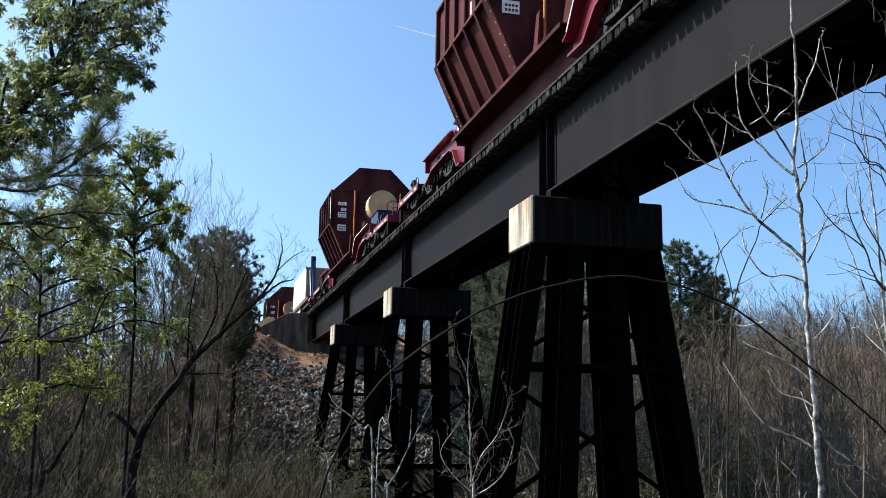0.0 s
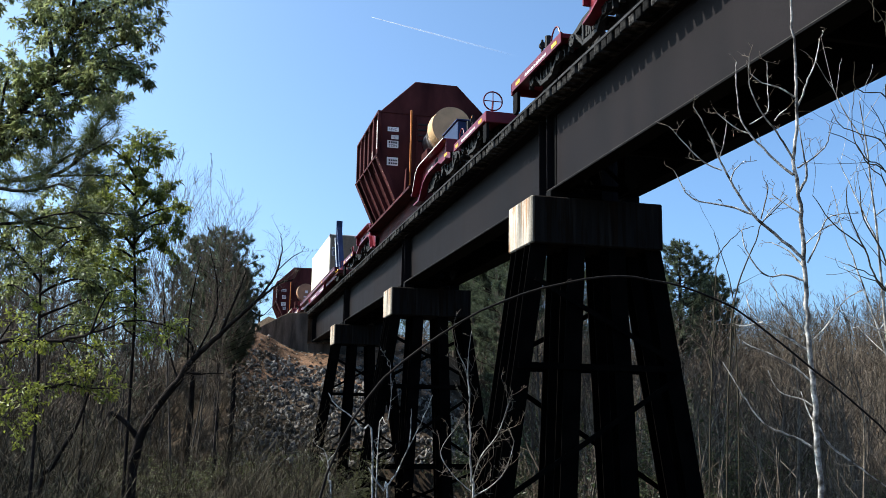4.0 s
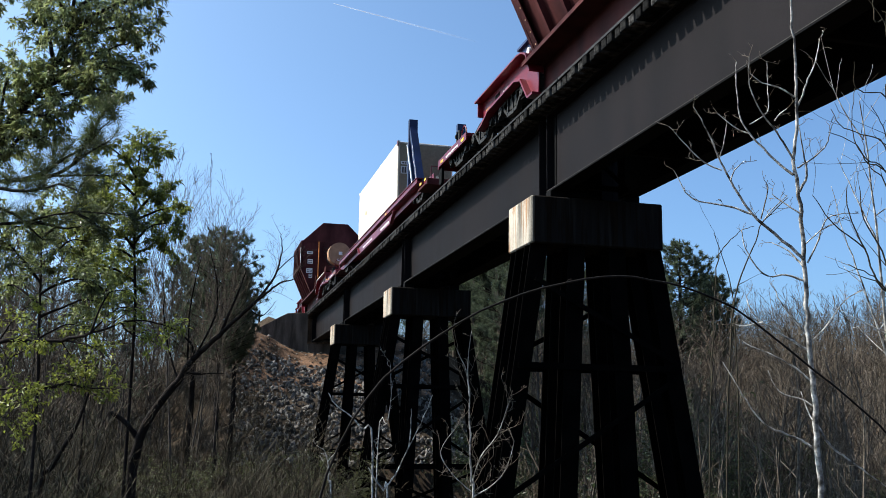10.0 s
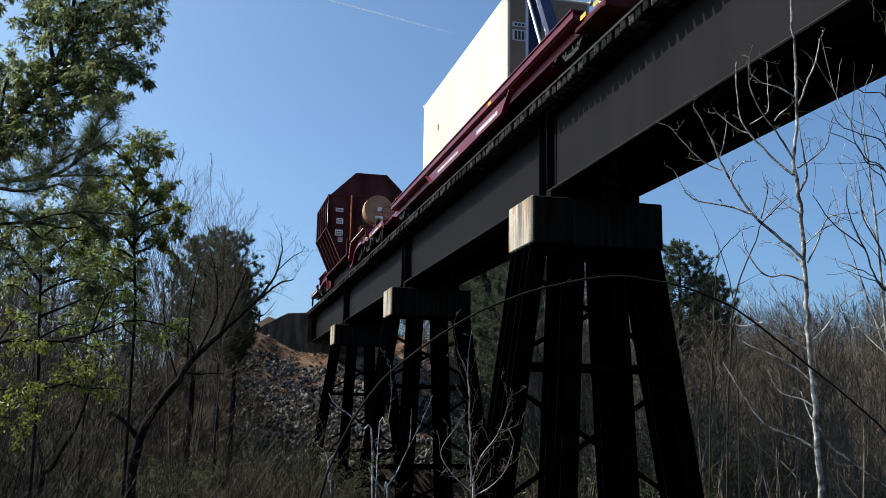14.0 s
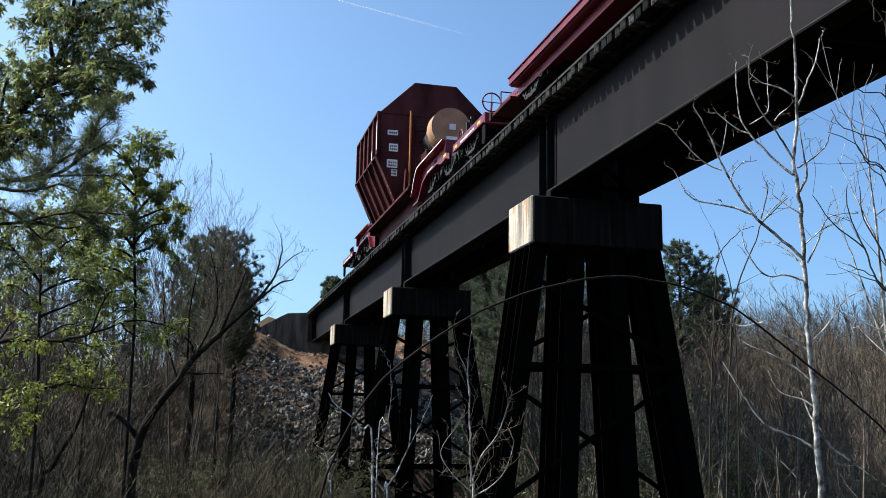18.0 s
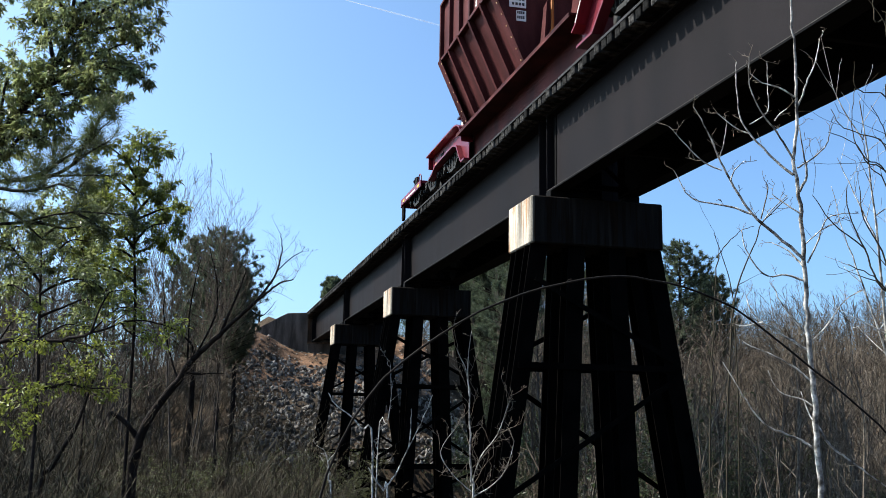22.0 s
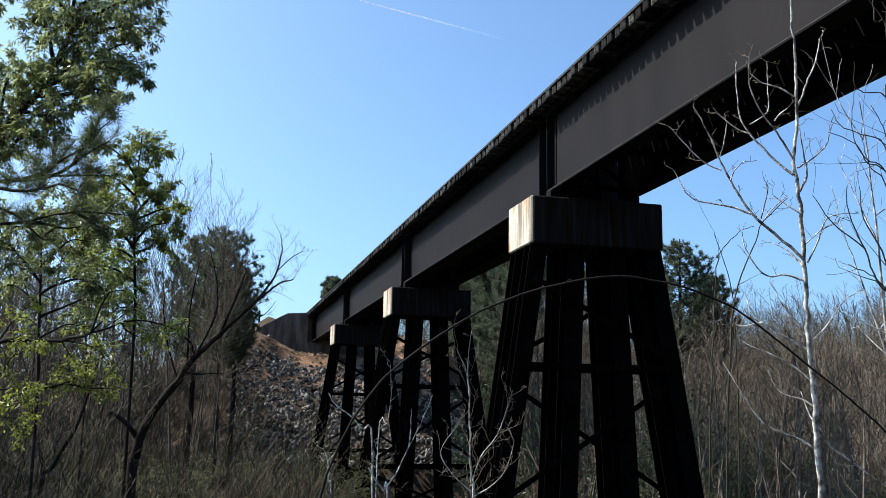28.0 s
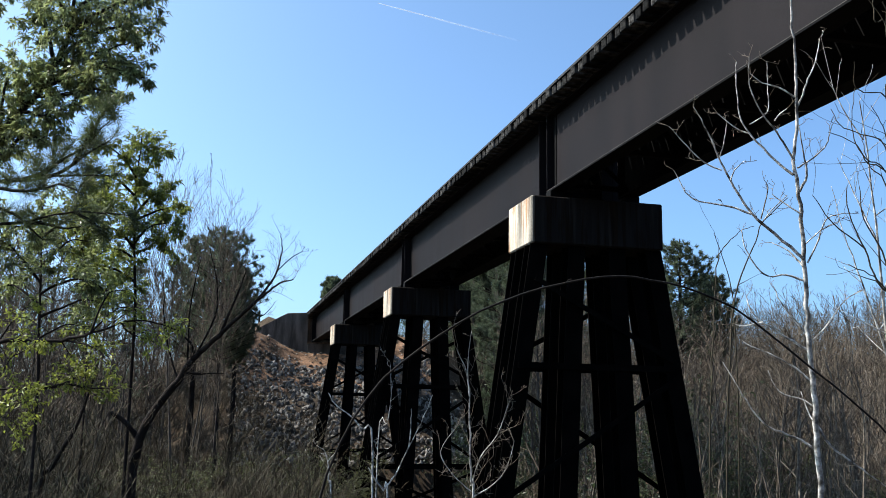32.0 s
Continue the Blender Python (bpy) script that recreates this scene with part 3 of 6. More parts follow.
    lid = part("cask_lid", bm, TAN if blue_box else BROWN, car, lid_label)
    if lid_writing:
        for yy, zz in ((-0.16, 2.86), (-0.22, 2.5)):
            part("placard", box(x0 - 2.312, x0 - 2.301, yy, yy + (0.22 if zz > 2.7 else 0.38), zz, zz + (0.2 if zz > 2.7 else 0.12)), LABEL, lid, "white placard")
    # saddle frame that carries the head
    for y in (0.95, -0.95):
        part("saddle_plate", prism([(x0 - 2.0, 0.6), (x0 - 1.1, 0.6), (x0 - 1.1, 1.4), (x0 - 1.3, 1.9), (x0 - 2.0, 1.9)], y * 0.8 - 0.03, y * 0.8 + 0.03, "y", 0.008), RED, car)
        part("ladder_plate", prism([(x0 - 0.8, 0.665), (x0 - 0.5, 0.665), (x0 - 0.8, 1.7), (x0 - 1.0, 1.75)], y * 1.3 - 0.02, y * 1.3 + 0.02, "y"), RED, car)
    part("saddle", box(x0 - 2.0, x0 - 1.2, -0.78, 0.78, 1.9, 2.2, 0.02), RED, car)
    # rear bulkhead gear seen past the shield
    bm = bmesh.new()
    block(bm, 4.5, 5.6, -0.4, 0.95, 1.03, 1.66)
    block(bm, 4.42, 5.68, -0.48, 1.03, 1.661, 1.72)
    rod(bm, (6.3, 0.7, 1.03), (6.3, 0.7, 1.35), 0.12, 0.12, 10)
    part("equipment_box", bm, BLUE, car, "small dark blue equipment box")
    # added white roll stands in for the bright flange curve at the knee
    part("tarp_roll", rod(bmesh.new(), (4.3, 1.25, 1.12), (4.3, -1.25, 1.12), 0.09, 0.12, 12), LABEL, car, "white roll for the bright curve at the gooseneck knee")
    if blue_box:
        part("tool_chest", box(-8.2, -6.6, 0.3, 1.05, 1.03, 1.6, 0.015), BLUE, car, "navy blue steel tool chest")
        part("chest_lid", box(-8.24, -6.56, 0.26, 1.09, 1.601, 1.65, 0.01), BLUE, car)
    return car


def container_flat(x):
    """Depressed-side flat car with a plain white container between blue braced posts."""
    car = thing("flat_car", pose(x, TRACK_Y, RAIL_TOP), "red flat car with navy blue braced end posts", "railway car", "cars of the train")
    H = 10.0
    deck = part("deck", box(-8.6, 8.6, -1.4, 1.4, 0.55, 0.66, 0.01), CAR_RED, car)
    for y, k in ((1.42, 1), (-1.42, -1)):
        part("top_rail", box(-8.6, 8.6, y - 0.02, y + 0.02, 0.58, 0.73, 0.006), CAR_RED, car)
        part("sill_flange", box(-8.6, 8.6, y - 0.2, y + 0.05, 0.731, 0.755), CAR_RED, car)
        part("inner_sill", box(-H, H, y - k * 0.2 - 0.01, y - k * 0.2 + 0.01, 0.36, 0.58), CAR_RED, car)
        o = [(-5.0, 0.44), (-4.4, 0.08), (2.4, 0.08), (3.0, 0.44)]
        part("belly_plate", prism(o, y - 0.03 - 0.012, y - 0.03 + 0.012, "y"), CAR_RED, car, "crimson fish-belly side plate")
        part("belly_flange", bar(bar(bar(bmesh.new(), (-5.0, y, 0.44), (-4.4, y, 0.08), 0.12, 0.03), (-4.4, y, 0.08), (2.4, y, 0.08), 0.12, 0.03), (2.4, y, 0.08), (3.0, y, 0.44), 0.12, 0.03), CAR_RED, car)
    bm = bmesh.new()
    bar_text(bm, -3.9, -2.2, 0.2, 0.34, 1.4035, 1, 11)
    part("stencil", bm, LABEL, car, "unreadable white stencilling")
    bm = bmesh.new()
    bar_text(bm, -0.4, 1.8, 0.22, 0.34, 1.4035, 1, 12)
    part("stencil", bm, LABEL, car, "unreadable white stencilling")
    for a, yy, zz in ((-H + 0.4, 1.401, 0.41), (-H + 1.0, 1.401, 0.41), (-3.4, 1.4405, 0.6)):
        part("reflector", box(a - 0.13, a + 0.13, yy, yy + 0.006, zz, zz + 0.08), YELLOW, car, "yellow reflector strip")
    part("centre_sill", box(-H, H, -0.35, 0.35, 0.3, 0.55), CAR_RED, car)
    for sgn in (-1, 1):
        wheel_truck(car, sgn * 7.9)
        part("end_sill", box(sgn * H - 0.05, sgn * H + 0.05, -1.44, 1.44, 0.2, 0.4, 0.01), RED, car)
        part("end_platform", box(sgn * 8.6, sgn * H, -1.4, 1.4, 0.28, 0.36, 0.01), RED, car, "dark red end platform")
        coupler(car, sgn * H, sgn)
        bm = bmesh.new()
        for y0 in (0.95, 1.25):
            rod(bm, (sgn * (H - 0.25), y0, 0.36), (sgn * (H - 0.25), y0, 0.85), 0.015, 0.015, 6)
        rod(bm, (sgn * (H - 0.25), 0.95, 0.85), (sgn * (H - 0.25), 1.25, 0.85), 0.015, 0.015, 6)
        part("grab_iron", bm, CAR_RED, car)
    for a in (-4.1, -1.2, 1.9, 4.9, 6.4, 7.0, 7.6):
        part("lashing_ring", rod(bmesh.new(), (a, 1.3, 0.8), (a + 0.12, 1.3, 0.8), 0.09, 0.09, 10), TRUCK, car)
    # container
    con = part("container", box(-3.7, 5.1, -1.0, 1.1, 0.82, 3.37, 0.02), WHITE, car, "plain white steel container")
    for cx in (-3.7, 5.1):
        for cy in (-1.0, 1.1):
            for cz in (0.82, 3.37):
                part("corner_casting", box(cx - 0.09, cx + 0.09, cy - 0.06, cy + 0.012, cz - 0.07 if cz > 1 else cz - 0.02, cz + 0.012 if cz > 1 else cz + 0.1, 0.006), WHITE, con)
    part("corner_cap", box(-3.79, -3.6, 1.113, 1.13, 3.2, 3.385), CAR_RED, con, "red painted corner")
    # thin panel added: tan-grey, with the end's shade put into its colour
    part("end_panel", box(-3.716, -3.702, -0.93, 1.03, 0.9, 3.3), TANGREY, con, "added tan-grey end panel, darkened for the shaded end")
    part("container_base", box(-3.75, 5.15, -1.05, 1.13, 0.66, 0.82, 0.01), TRUCK, con)
    for zz, h in ((2.5, 0.12), (2.15, 0.28)):
        pl = part("placard", box(-3.725, -3.7165, 0.55, 0.98, zz, zz + h), LABEL, con, "white placard with unreadable writing")
        bm = bmesh.new()
        for c in range(4):
            block(bm, -3.73, -3.7255, 0.6 + c * 0.09, 0.66 + c * 0.09, zz + 0.03, zz + h - 0.03)
        part("writing", bm, INK, pl)
    part("vent", box(3.0, 3.12, 1.111, 1.13, 1.95, 2.12), TAN, con, "small tan vent cover")
    # braced posts at both ends of the load
    for sgn, xb in ((-1, -4.4), (1, 5.75)):
        for y in ((0.7, -1.12) if sgn < 0 else (0.2, -1.12)):
            part("post", box(xb - 0.1, xb + 0.1, y - 0.16, y + 0.16, 0.66, 4.0 if sgn < 0 else 3.3, 0.01), BLUE, car, "navy blue steel post")
            part("brace", bar(bmesh.new(), (xb, y, 3.7 if sgn < 0 else 3.1), (xb + sgn * (1.75 if sgn < 0 else 1.1), y, 0.72), 0.26, 0.2), BLUE, car)
            part("stay_rod", rod(bmesh.new(), (xb + sgn * 0.15, y + 0.22, 3.0), (xb + sgn * (1.45 if sgn < 0 else 0.9), y + 0.22, 0.74), 0.035, 0.035, 8), STAINLESS, car, "bright steel stay rod")
            part("brace", bar(bmesh.new(), (xb, y, 1.7), (xb + sgn * 0.9, y, 0.72), 0.1, 0.12), BLUE, car)
    return car


car_1 = cask_car(19.7, "dark red railway car carrying a ribbed steel cask shield", "tan painted cask lid", True, False)
car_2 = cask_car(45.5, "dark red railway car with a tan cask lid and blue chest", "tan painted cask lid", True, False)
car_3 = container_flat(68.4)
car_4 = cask_car(91.1, "dark red railway car with a brown cask lid, last in line", "tan-brown painted cask lid with white placards", False, True)

# ---------------------------------------------------------------- plants
BARK = mat("grey_brown_bark", (0.085, 0.07, 0.057), 0.95, 0.0, 0.4, 3, 40, 0.4, island=0.25, spec=0.05)
DARK_BARK = mat("dark_brown_bark", (0.022, 0.018, 0.016), 0.95, 0.0, 0.4, 3, 40, 0.4, spec=0.05)
TWIG = mat("dry_grey_twigs", (0.112, 0.091, 0.07), 0.95, 0.0, 0.35, 1, 20, 0.0, island=0.5, spec=0.05)
PALE = mat("pale_mottled_bark", (0.22, 0.2, 0.18), 0.9, 0.0, 0.6, 14, 50, 0.3, tint=(0.42, 0.4, 0.37), spec=0.1)
CANE = mat("brown_bramble_cane", (0.013, 0.011, 0.01), 0.8, 0.0, 0.3, 5, 40, 0.2, spec=0.1)
# about half of TWIG's tone: the near bank's shade is put into this colour
BRUSH = mat("darkened_brown_twigs", (0.056, 0.048, 0.034), 0.95, 0.0, 0.35, 1, 20, 0.0, island=0.6, spec=0.05)
LEAF = mat("broadleaf_green", (0.17, 0.2, 0.045), 0.3, 0.0, 0.3, 1.5, 20, 0.0, island=0.4, translucent=0.6, spec=0.5)
EVERGREEN = mat("dark_evergreen_leaf", (0.045, 0.06, 0.022), 0.35, 0.0, 0.3, 1.5, 20, 0.0, island=0.5, translucent=0.25, spec=0.4)
LEAF_YOUNG = mat("young_yellow_green_leaf", (0.18, 0.205, 0.035), 0.4, 0.0, 0.25, 1.5, 20, 0.0, island=0.35, translucent=0.5, spec=0.4)
NEEDLE = mat("pine_needles", (0.08, 0.1, 0.058), 0.5, 0.0, 0.3, 1, 20, 0.0, island=0.5, translucent=0.4, spec=0.2)
DRY = mat("dry_leaf_litter", (0.11, 0.075, 0.05), 0.9, 0.0, 0.35, 1.5, 20, 0.0, island=0.45)


def np_mesh(name, verts, tris, material):
    verts, tris = np.asarray(verts, np.float32), np.asarray(tris, np.int32)
    me = bpy.data.meshes.new(name)
    me.vertices.add(len(verts))
    me.vertices.foreach_set("co", verts.ravel())
    me.loops.add(tris.size)
    me.loops.foreach_set("vertex_index", tris.ravel())
    me.polygons.add(len(tris))
    me.polygons.foreach_set("loop_start", np.arange(0, tris.size, 3, dtype=np.int32))
    me.polygons.foreach_set("use_smooth", np.ones(len(tris), dtype=bool))
    me.update(calc_edges=True)
    me.materials.append(material)
    return me


def tubes(segs, sides=3):
    """Tapered tubes round segments (a, b, radius at a, radius at b)."""
    if not segs:
        return np.zeros((0, 3)), np.zeros((0, 3), int)
    a = np.array([s[0] for s in segs], float)
    b = np.array([s[1] for s in segs], float)
    ra = np.array([s[2] for s in segs])[:, None, None]
    rb = np.array([s[3] for s in segs])[:, None, None]
    d = b - a
    d /= np.linalg.norm(d, axis=1)[:, None] + 1e-9
    ref = np.where(np.abs(d[:, 2:3]) < 0.9, np.array([[0, 0, 1.0]]), np.array([[1.0, 0, 0]]))
    u = np.cross(d, ref)
    u /= np.linalg.norm(u, axis=1)[:, None]
    w = np.cross(d, u)
    ang = np.arange(sides) * 2 * np.pi / sides
    ring = u[:, None, :] * np.cos(ang)[None, :, None] + w[:, None, :] * np.sin(ang)[None, :, None]
    v = np.concatenate([a[:, None, :] + ring * ra, b[:, None, :] + ring * rb], axis=1).reshape(-1, 3)
    if sides == 2:                             # the finest twigs: one flat strip each
        t = (np.array([[0, 1, 3], [0, 3, 2]])[None] + (np.arange(len(segs)) * 4)[:, None, None]).reshape(-1, 3)
        return v, t
    i = np.arange(sides)
    j = (i + 1) % sides
    one = np.concatenate([np.stack([i, j, j + sides], 1), np.stack([i, j + sides, i + sides], 1)])
    t = (one[None] + (np.arange(len(segs)) * 2 * sides)[:, None, None]).reshape(-1, 3)
    return v, t


def chain(segs, sides):
    """One unbroken tapered tube through joined segments."""
    pts = [Vector(segs[0][0])] + [Vector(q[1]) for q in segs]
    rad = [segs[0][2]] + [q[3] for q in segs]
    v, t = [], []
    for i, p in enumerate(pts):
        d = (pts[min(i + 1, len(pts) - 1)] - pts[max(i - 1, 0)]).normalized()
        u = d.cross(Vector((0.31, 0.94, 0.12))).normalized()
        w = d.cross(u)
        v += [p + (u * math.cos(2 * math.pi * k / sides) + w * math.sin(2 * math.pi * k / sides)) * rad[i] for k in range(sides)]
    for i in range(len(pts) - 1):
        for k in range(sides):
            a, b = i * sides + k, i * sides + (k + 1) % sides
            t += [(a, b, b + sides), (a, b + sides, a + sides)]
    return np.array([q[:] for q in v]), np.array(t)


def grow(r, p, d, length, radius, level, cfg, segs, tips):
    """A branch that wanders, tapers and sends out side branches; cfg holds the habit of the plant."""
    n = cfg["steps"][level]
    step = length / n
    kids = cfg["kids"][level] if level < len(cfg["kids"]) else 0
    first = cfg["bare"][level] if level < len(cfg["bare"]) else 0.2
    due = 0.0
    for i in range(n):
        wig = cfg["wiggle"] * (cfg.get("stiff", 0.35) if level == 0 else 1.0)
        d = Vector((d.x + r.gauss(0, wig), d.y + r.gauss(0, wig), d.z + r.gauss(0, wig) + cfg["rise"][min(level, len(cfg["rise"]) - 1)])).normalized()
        q = p + d * step
        ra, rb = radius * (1 - 0.8 * i / n), radius * (1 - 0.8 * (i + 1) / n)
        segs[min(level, len(segs) - 1)].append((tuple(p), tuple(q), max(ra, cfg["thin"]), max(rb, cfg["thin"])))
        p = q
        k = (i + 1) / n
        if kids and k > first:
            due += kids / (n * (1 - first))
            while due >= 1:
                due -= 1
                side = Vector((r.gauss(0, 1), r.gauss(0, 1), r.gauss(0, 0.6)))
                side = (side - d * side.dot(d)).normalized()
                spread = cfg["spread"][min(level, len(cfg["spread"]) - 1)] * r.uniform(0.7, 1.25)
                nd = (d * math.cos(spread) + side * math.sin(spread)).normalized()
                ln = length * cfg["ratio"][min(level, len(cfg["ratio"]) - 1)] * r.uniform(0.6, 1.2) * (1.15 - cfg.get("taper", 0.55) * k)
                grow(r, p, nd, ln, rb * cfg["slim"], level + 1, cfg, segs, tips)
        if level >= cfg["leafy"]:
            tips.append((tuple(p), tuple(d)))
    tips.append((tuple(p), tuple(d)))


def leaf_cloud(r, tips, per, spread, length, width, droop=0.3):
    """Folded pointed leaves round the twig ends."""
    pos, way = [], []
    for p, d in tips:
        for _ in range(per):
            pos.append((p[0] + r.gauss(0, spread), p[1] + r.gauss(0, spread), p[2] + r.gauss(0, spread)))
            way.append((d[0] * 0.6 + r.gauss(0, 0.7), d[1] * 0.6 + r.gauss(0, 0.7), d[2] * 0.4 + r.gauss(0, 0.5) - droop))
    pos, way = np.array(pos), np.array(way)
    m = len(pos)
    rs = np.random.RandomState(r.randrange(10 ** 6))
    way /= np.linalg.norm(way, axis=1)[:, None] + 1e-9
    side = np.cross(way, rs.normal(size=(m, 3)))
    side /= np.linalg.norm(side, axis=1)[:, None] + 1e-9
    nor = np.cross(side, way)
    ln = (length * rs.uniform(0.65, 1.3, m))[:, None]
    wd = (width * rs.uniform(0.7, 1.25, m))[:, None]
    mid = pos + way * ln * 0.5
    v = np.stack([pos, mid + side * wd * 0.5 + nor * wd * 0.18, pos + way * ln, mid - side * wd * 0.5 + nor * wd * 0.18], axis=1).reshape(-1, 3)
    t = (np.array([[0, 1, 2], [0, 2, 3]])[None] + (np.arange(m) * 4)[:, None, None]).reshape(-1, 3)
    return v, t


def needle_cloud(r, tips, per, length, width):
    """Brushes of long needles round the twig ends, each needle a thin blade."""
    m = len(tips) * per
    rs = np.random.RandomState(r.randrange(10 ** 6))
    p = np.repeat(np.array([t[0] for t in tips]), per, axis=0)
    d = np.repeat(np.array([t[1] for t in tips]), per, axis=0)
    way = d * 0.7 + rs.normal(size=(m, 3)) * 0.6
    way /= np.linalg.norm(way, axis=1)[:, None]
    p = p - d * rs.uniform(0, 0.25, m)[:, None] * length * 2
    side = np.cross(way, rs.normal(size=(m, 3)))
    side /= np.linalg.norm(side, axis=1)[:, None] + 1e-9
    ln = (length * rs.uniform(0.6, 1.15, m))[:, None]
    v = np.stack([p - side * width / 2, p + side * width / 2, p + way * ln], axis=1).reshape(-1, 3)
    return v, np.arange(m * 3).reshape(-1, 3)


def joined(pieces):
    vs, ts, off = [], [], 0
    for v, t in pieces:
        vs.append(v)
        ts.append(t + off)
        off += len(v)
    return np.concatenate(vs), np.concatenate(ts)


BARE = dict(steps=(9, 6, 5, 4), kids=(17, 7, 4), bare=(0.25, 0.2, 0.15), wiggle=0.1, rise=(0.05, 0.07, 0.04, 0.03), spread=(0.75, 0.7, 0.75), ratio=(0.42, 0.5, 0.55), slim=0.55, thin=0.006, leafy=9)
SHRUB = dict(stiff=0.8, steps=(7, 5, 4), kids=(15, 4), bare=(0.1, 0.1), wiggle=0.17, rise=(0.03, 0.03, 0.02), spread=(0.75, 0.8), ratio=(0.36, 0.5), slim=0.6, thin=0.003, leafy=9)
PINE = dict(steps=(10, 6, 4), kids=(34, 7), bare=(0.3, 0.3), wiggle=0.05, rise=(0.06, 0.05, 0.05), spread=(1.3, 0.7), ratio=(0.3, 0.4), slim=0.5, thin=0.008, leafy=2)


def bare_tree(seed, height, thin=0.006, label="leafless grey-barked woodland tree", habit=BARE, bark=None, stout=0.011):
    r = random.Random(seed)
    cfg = dict(habit, thin=thin)
    segs, tips = [[], [], [], []], []
    grow(r, Vector((0, 0, -0.4)), Vector((r.gauss(0, 0.06), r.gauss(0, 0.06), 1)), height, stout * height + 0.015, 0, cfg, segs, tips)
    tree = thing("bare_tree", Matrix.Identity(4), label, "tree", "leafless trees of the wood")
    part("trunk", np_mesh("trunk", *chain(segs[0], 7), bark or BARK), None, tree)
    part("branchwork", np_mesh("branchwork", *tubes(segs[1], 5), bark or BARK), None, tree)
    part("twigwork", np_mesh("twigwork", *joined([tubes(segs[2], 3), tubes(segs[3], 2)]), TWIG), None, tree)
    return tree


def pine_tree(seed, height, needle, wide, cfg=PINE, per=17):
    r = random.Random(seed)
    segs, tips = [[], [], []], []
    grow(r, Vector((0, 0, -0.4)), Vector((0, 0, 1)), height, 0.014 * height, 0, cfg, segs, tips)
    tree = thing("pine_tree", Matrix.Identity(4), "dark green pine with tufted needles on bare limbs", "tree", "pines of the wood")
    part("trunk", np_mesh("trunk", *chain(segs[0], 8), BARK), None, tree)
    part("branchwork", np_mesh("branchwork", *joined([tubes(segs[1], 4), tubes(segs[2], 3)]), DARK_BARK), None, tree)
    part("foliage", np_mesh("needles", *needle_cloud(r, tips, per, needle, wide), NEEDLE), None, tree)
    return tree


def set_down(tree, x, y, turn, size, sink=0.0):
    tree.matrix_world = Matrix.Translation((x, y, ground_z(x, y) - sink)) @ Matrix.Rotation(turn, 4, "Z") @ Matrix.Scale(size, 4)
    return tree


def plant(first, spots, r):
    """Sets the templates down at the spots: (x, y, size), each turned by chance."""
    used = set()
    for x, y, size in spots:
        k = r.randrange(len(first))
        m = Matrix.Translation((x, y, ground_z(x, y))) @ Matrix.Rotation(r.uniform(0, 6.28), 4, "Z")
        if k in used:
            copy = copy_thing(first[k], m)
            copy.scale = (size,) * 3
        else:
            used.add(k)
            first[k].matrix_world = m
            first[k].scale = (size,) * 3


# --- the wood beyond the bridge and on the far bank: tree tops sized to fit the skyline in the camera's view
r = random.Random(21)
BARE_TREES = [bare_tree(30 + i, 9.0, 0.009) for i in range(5)]


spots = []
while len(spots) < 150:                        # the wood behind the bridge
    d, a = 26 + 74 * r.random() ** 0.8, radians(r.uniform(-43, -18))
    x, y = d * math.cos(a), d * math.sin(a)
    if y < -12.5 and not (x > ABUT_X - 10 and y > -16):
        top = 1.6 + d * (0.138 + 0.03 * ease(radians(-30), radians(-20), a)) * r.uniform(0.62, 1.06)
        spots.append((x, y, (top - ground_z(x, y)) / 11.6))
while len(spots) < 200:                        # beyond the piers
    x, y = r.uniform(62, 110), r.uniform(-32, -14)
    spots.append((x, y, (1.6 + math.hypot(x, y) * r.uniform(0.1, 0.16) - ground_z(x, y)) / 11.6))
while len(spots) < 255:                        # the near bank, left of the embankment
    d, a = r.uniform(34, 80), radians(r.uniform(-1.0, 13))
    x, y = d * math.cos(a), d * math.sin(a)
    top = 1.6 + d * (0.15 + 0.06 * ease(radians(-1), radians(4), a)) * r.uniform(0.5, 1.0)
    spots.append((x, y, (top - ground_z(x, y)) / 11.6))
plant(BARE_TREES, spots, r)

POLE = dict(BARE, steps=(12, 6, 4, 3), kids=(11, 4, 2), stiff=0.6, bare=(0.2, 0.2, 0.2), spread=(0.65, 0.6, 0.6), ratio=(0.24, 0.45, 0.5))
GREY = mat("light_grey_bark", (0.145, 0.122, 0.098), 0.95, 0.0, 0.45, 8, 40, 0.3, each=0.35, spec=0.05)
SLIM_TREES = [bare_tree(40 + i, 6.0, 0.006, "slim pale-stemmed leafless young tree", POLE, GREY, 0.005) for i in range(4)]
spots = []
while len(spots) < 100:                         # slim young growth at the wood's edge
    d, a = r.uniform(18, 36), radians(r.uniform(-41, -21))
    x, y = d * math.cos(a), d * math.sin(a)
    if y < -10.8:
        spots.append((x, y, (1.6 + d * r.uniform(0.0, 0.12) - ground_z(x, y)) / 6.6))
plant(SLIM_TREES, spots, r)

PINES = [pine_tree(60 + i, 10.0, 0.26, 0.02) for i in range(3)]
spots = [(52, 4.5, 1.1),
         (72, -18, 1.2), (66, -17.5, 1.15), (78, -21, 1.3), (60, -19, 1.1), (85, -18.5, 0.85), (70, -24, 1.3), (60, 9, 1.2),
         (74, -23, 1.3), (66, -21, 1.2), (80, -27, 1.4), (55, -17.5, 0.95), (50, -16, 0.8), (90, -24, 1.1), (46, -24, 0.6), (40, -21, 0.5), (63, -18, 1.1), (69, -19.5, 1.2)]
plant(PINES, spots, r)
FULL = dict(PINE, taper=0.2, kids=(84, 9), leafy=1, bare=(0.12, 0.2), ratio=(0.15, 0.45), rise=(0.06, 0.07, 0.08))
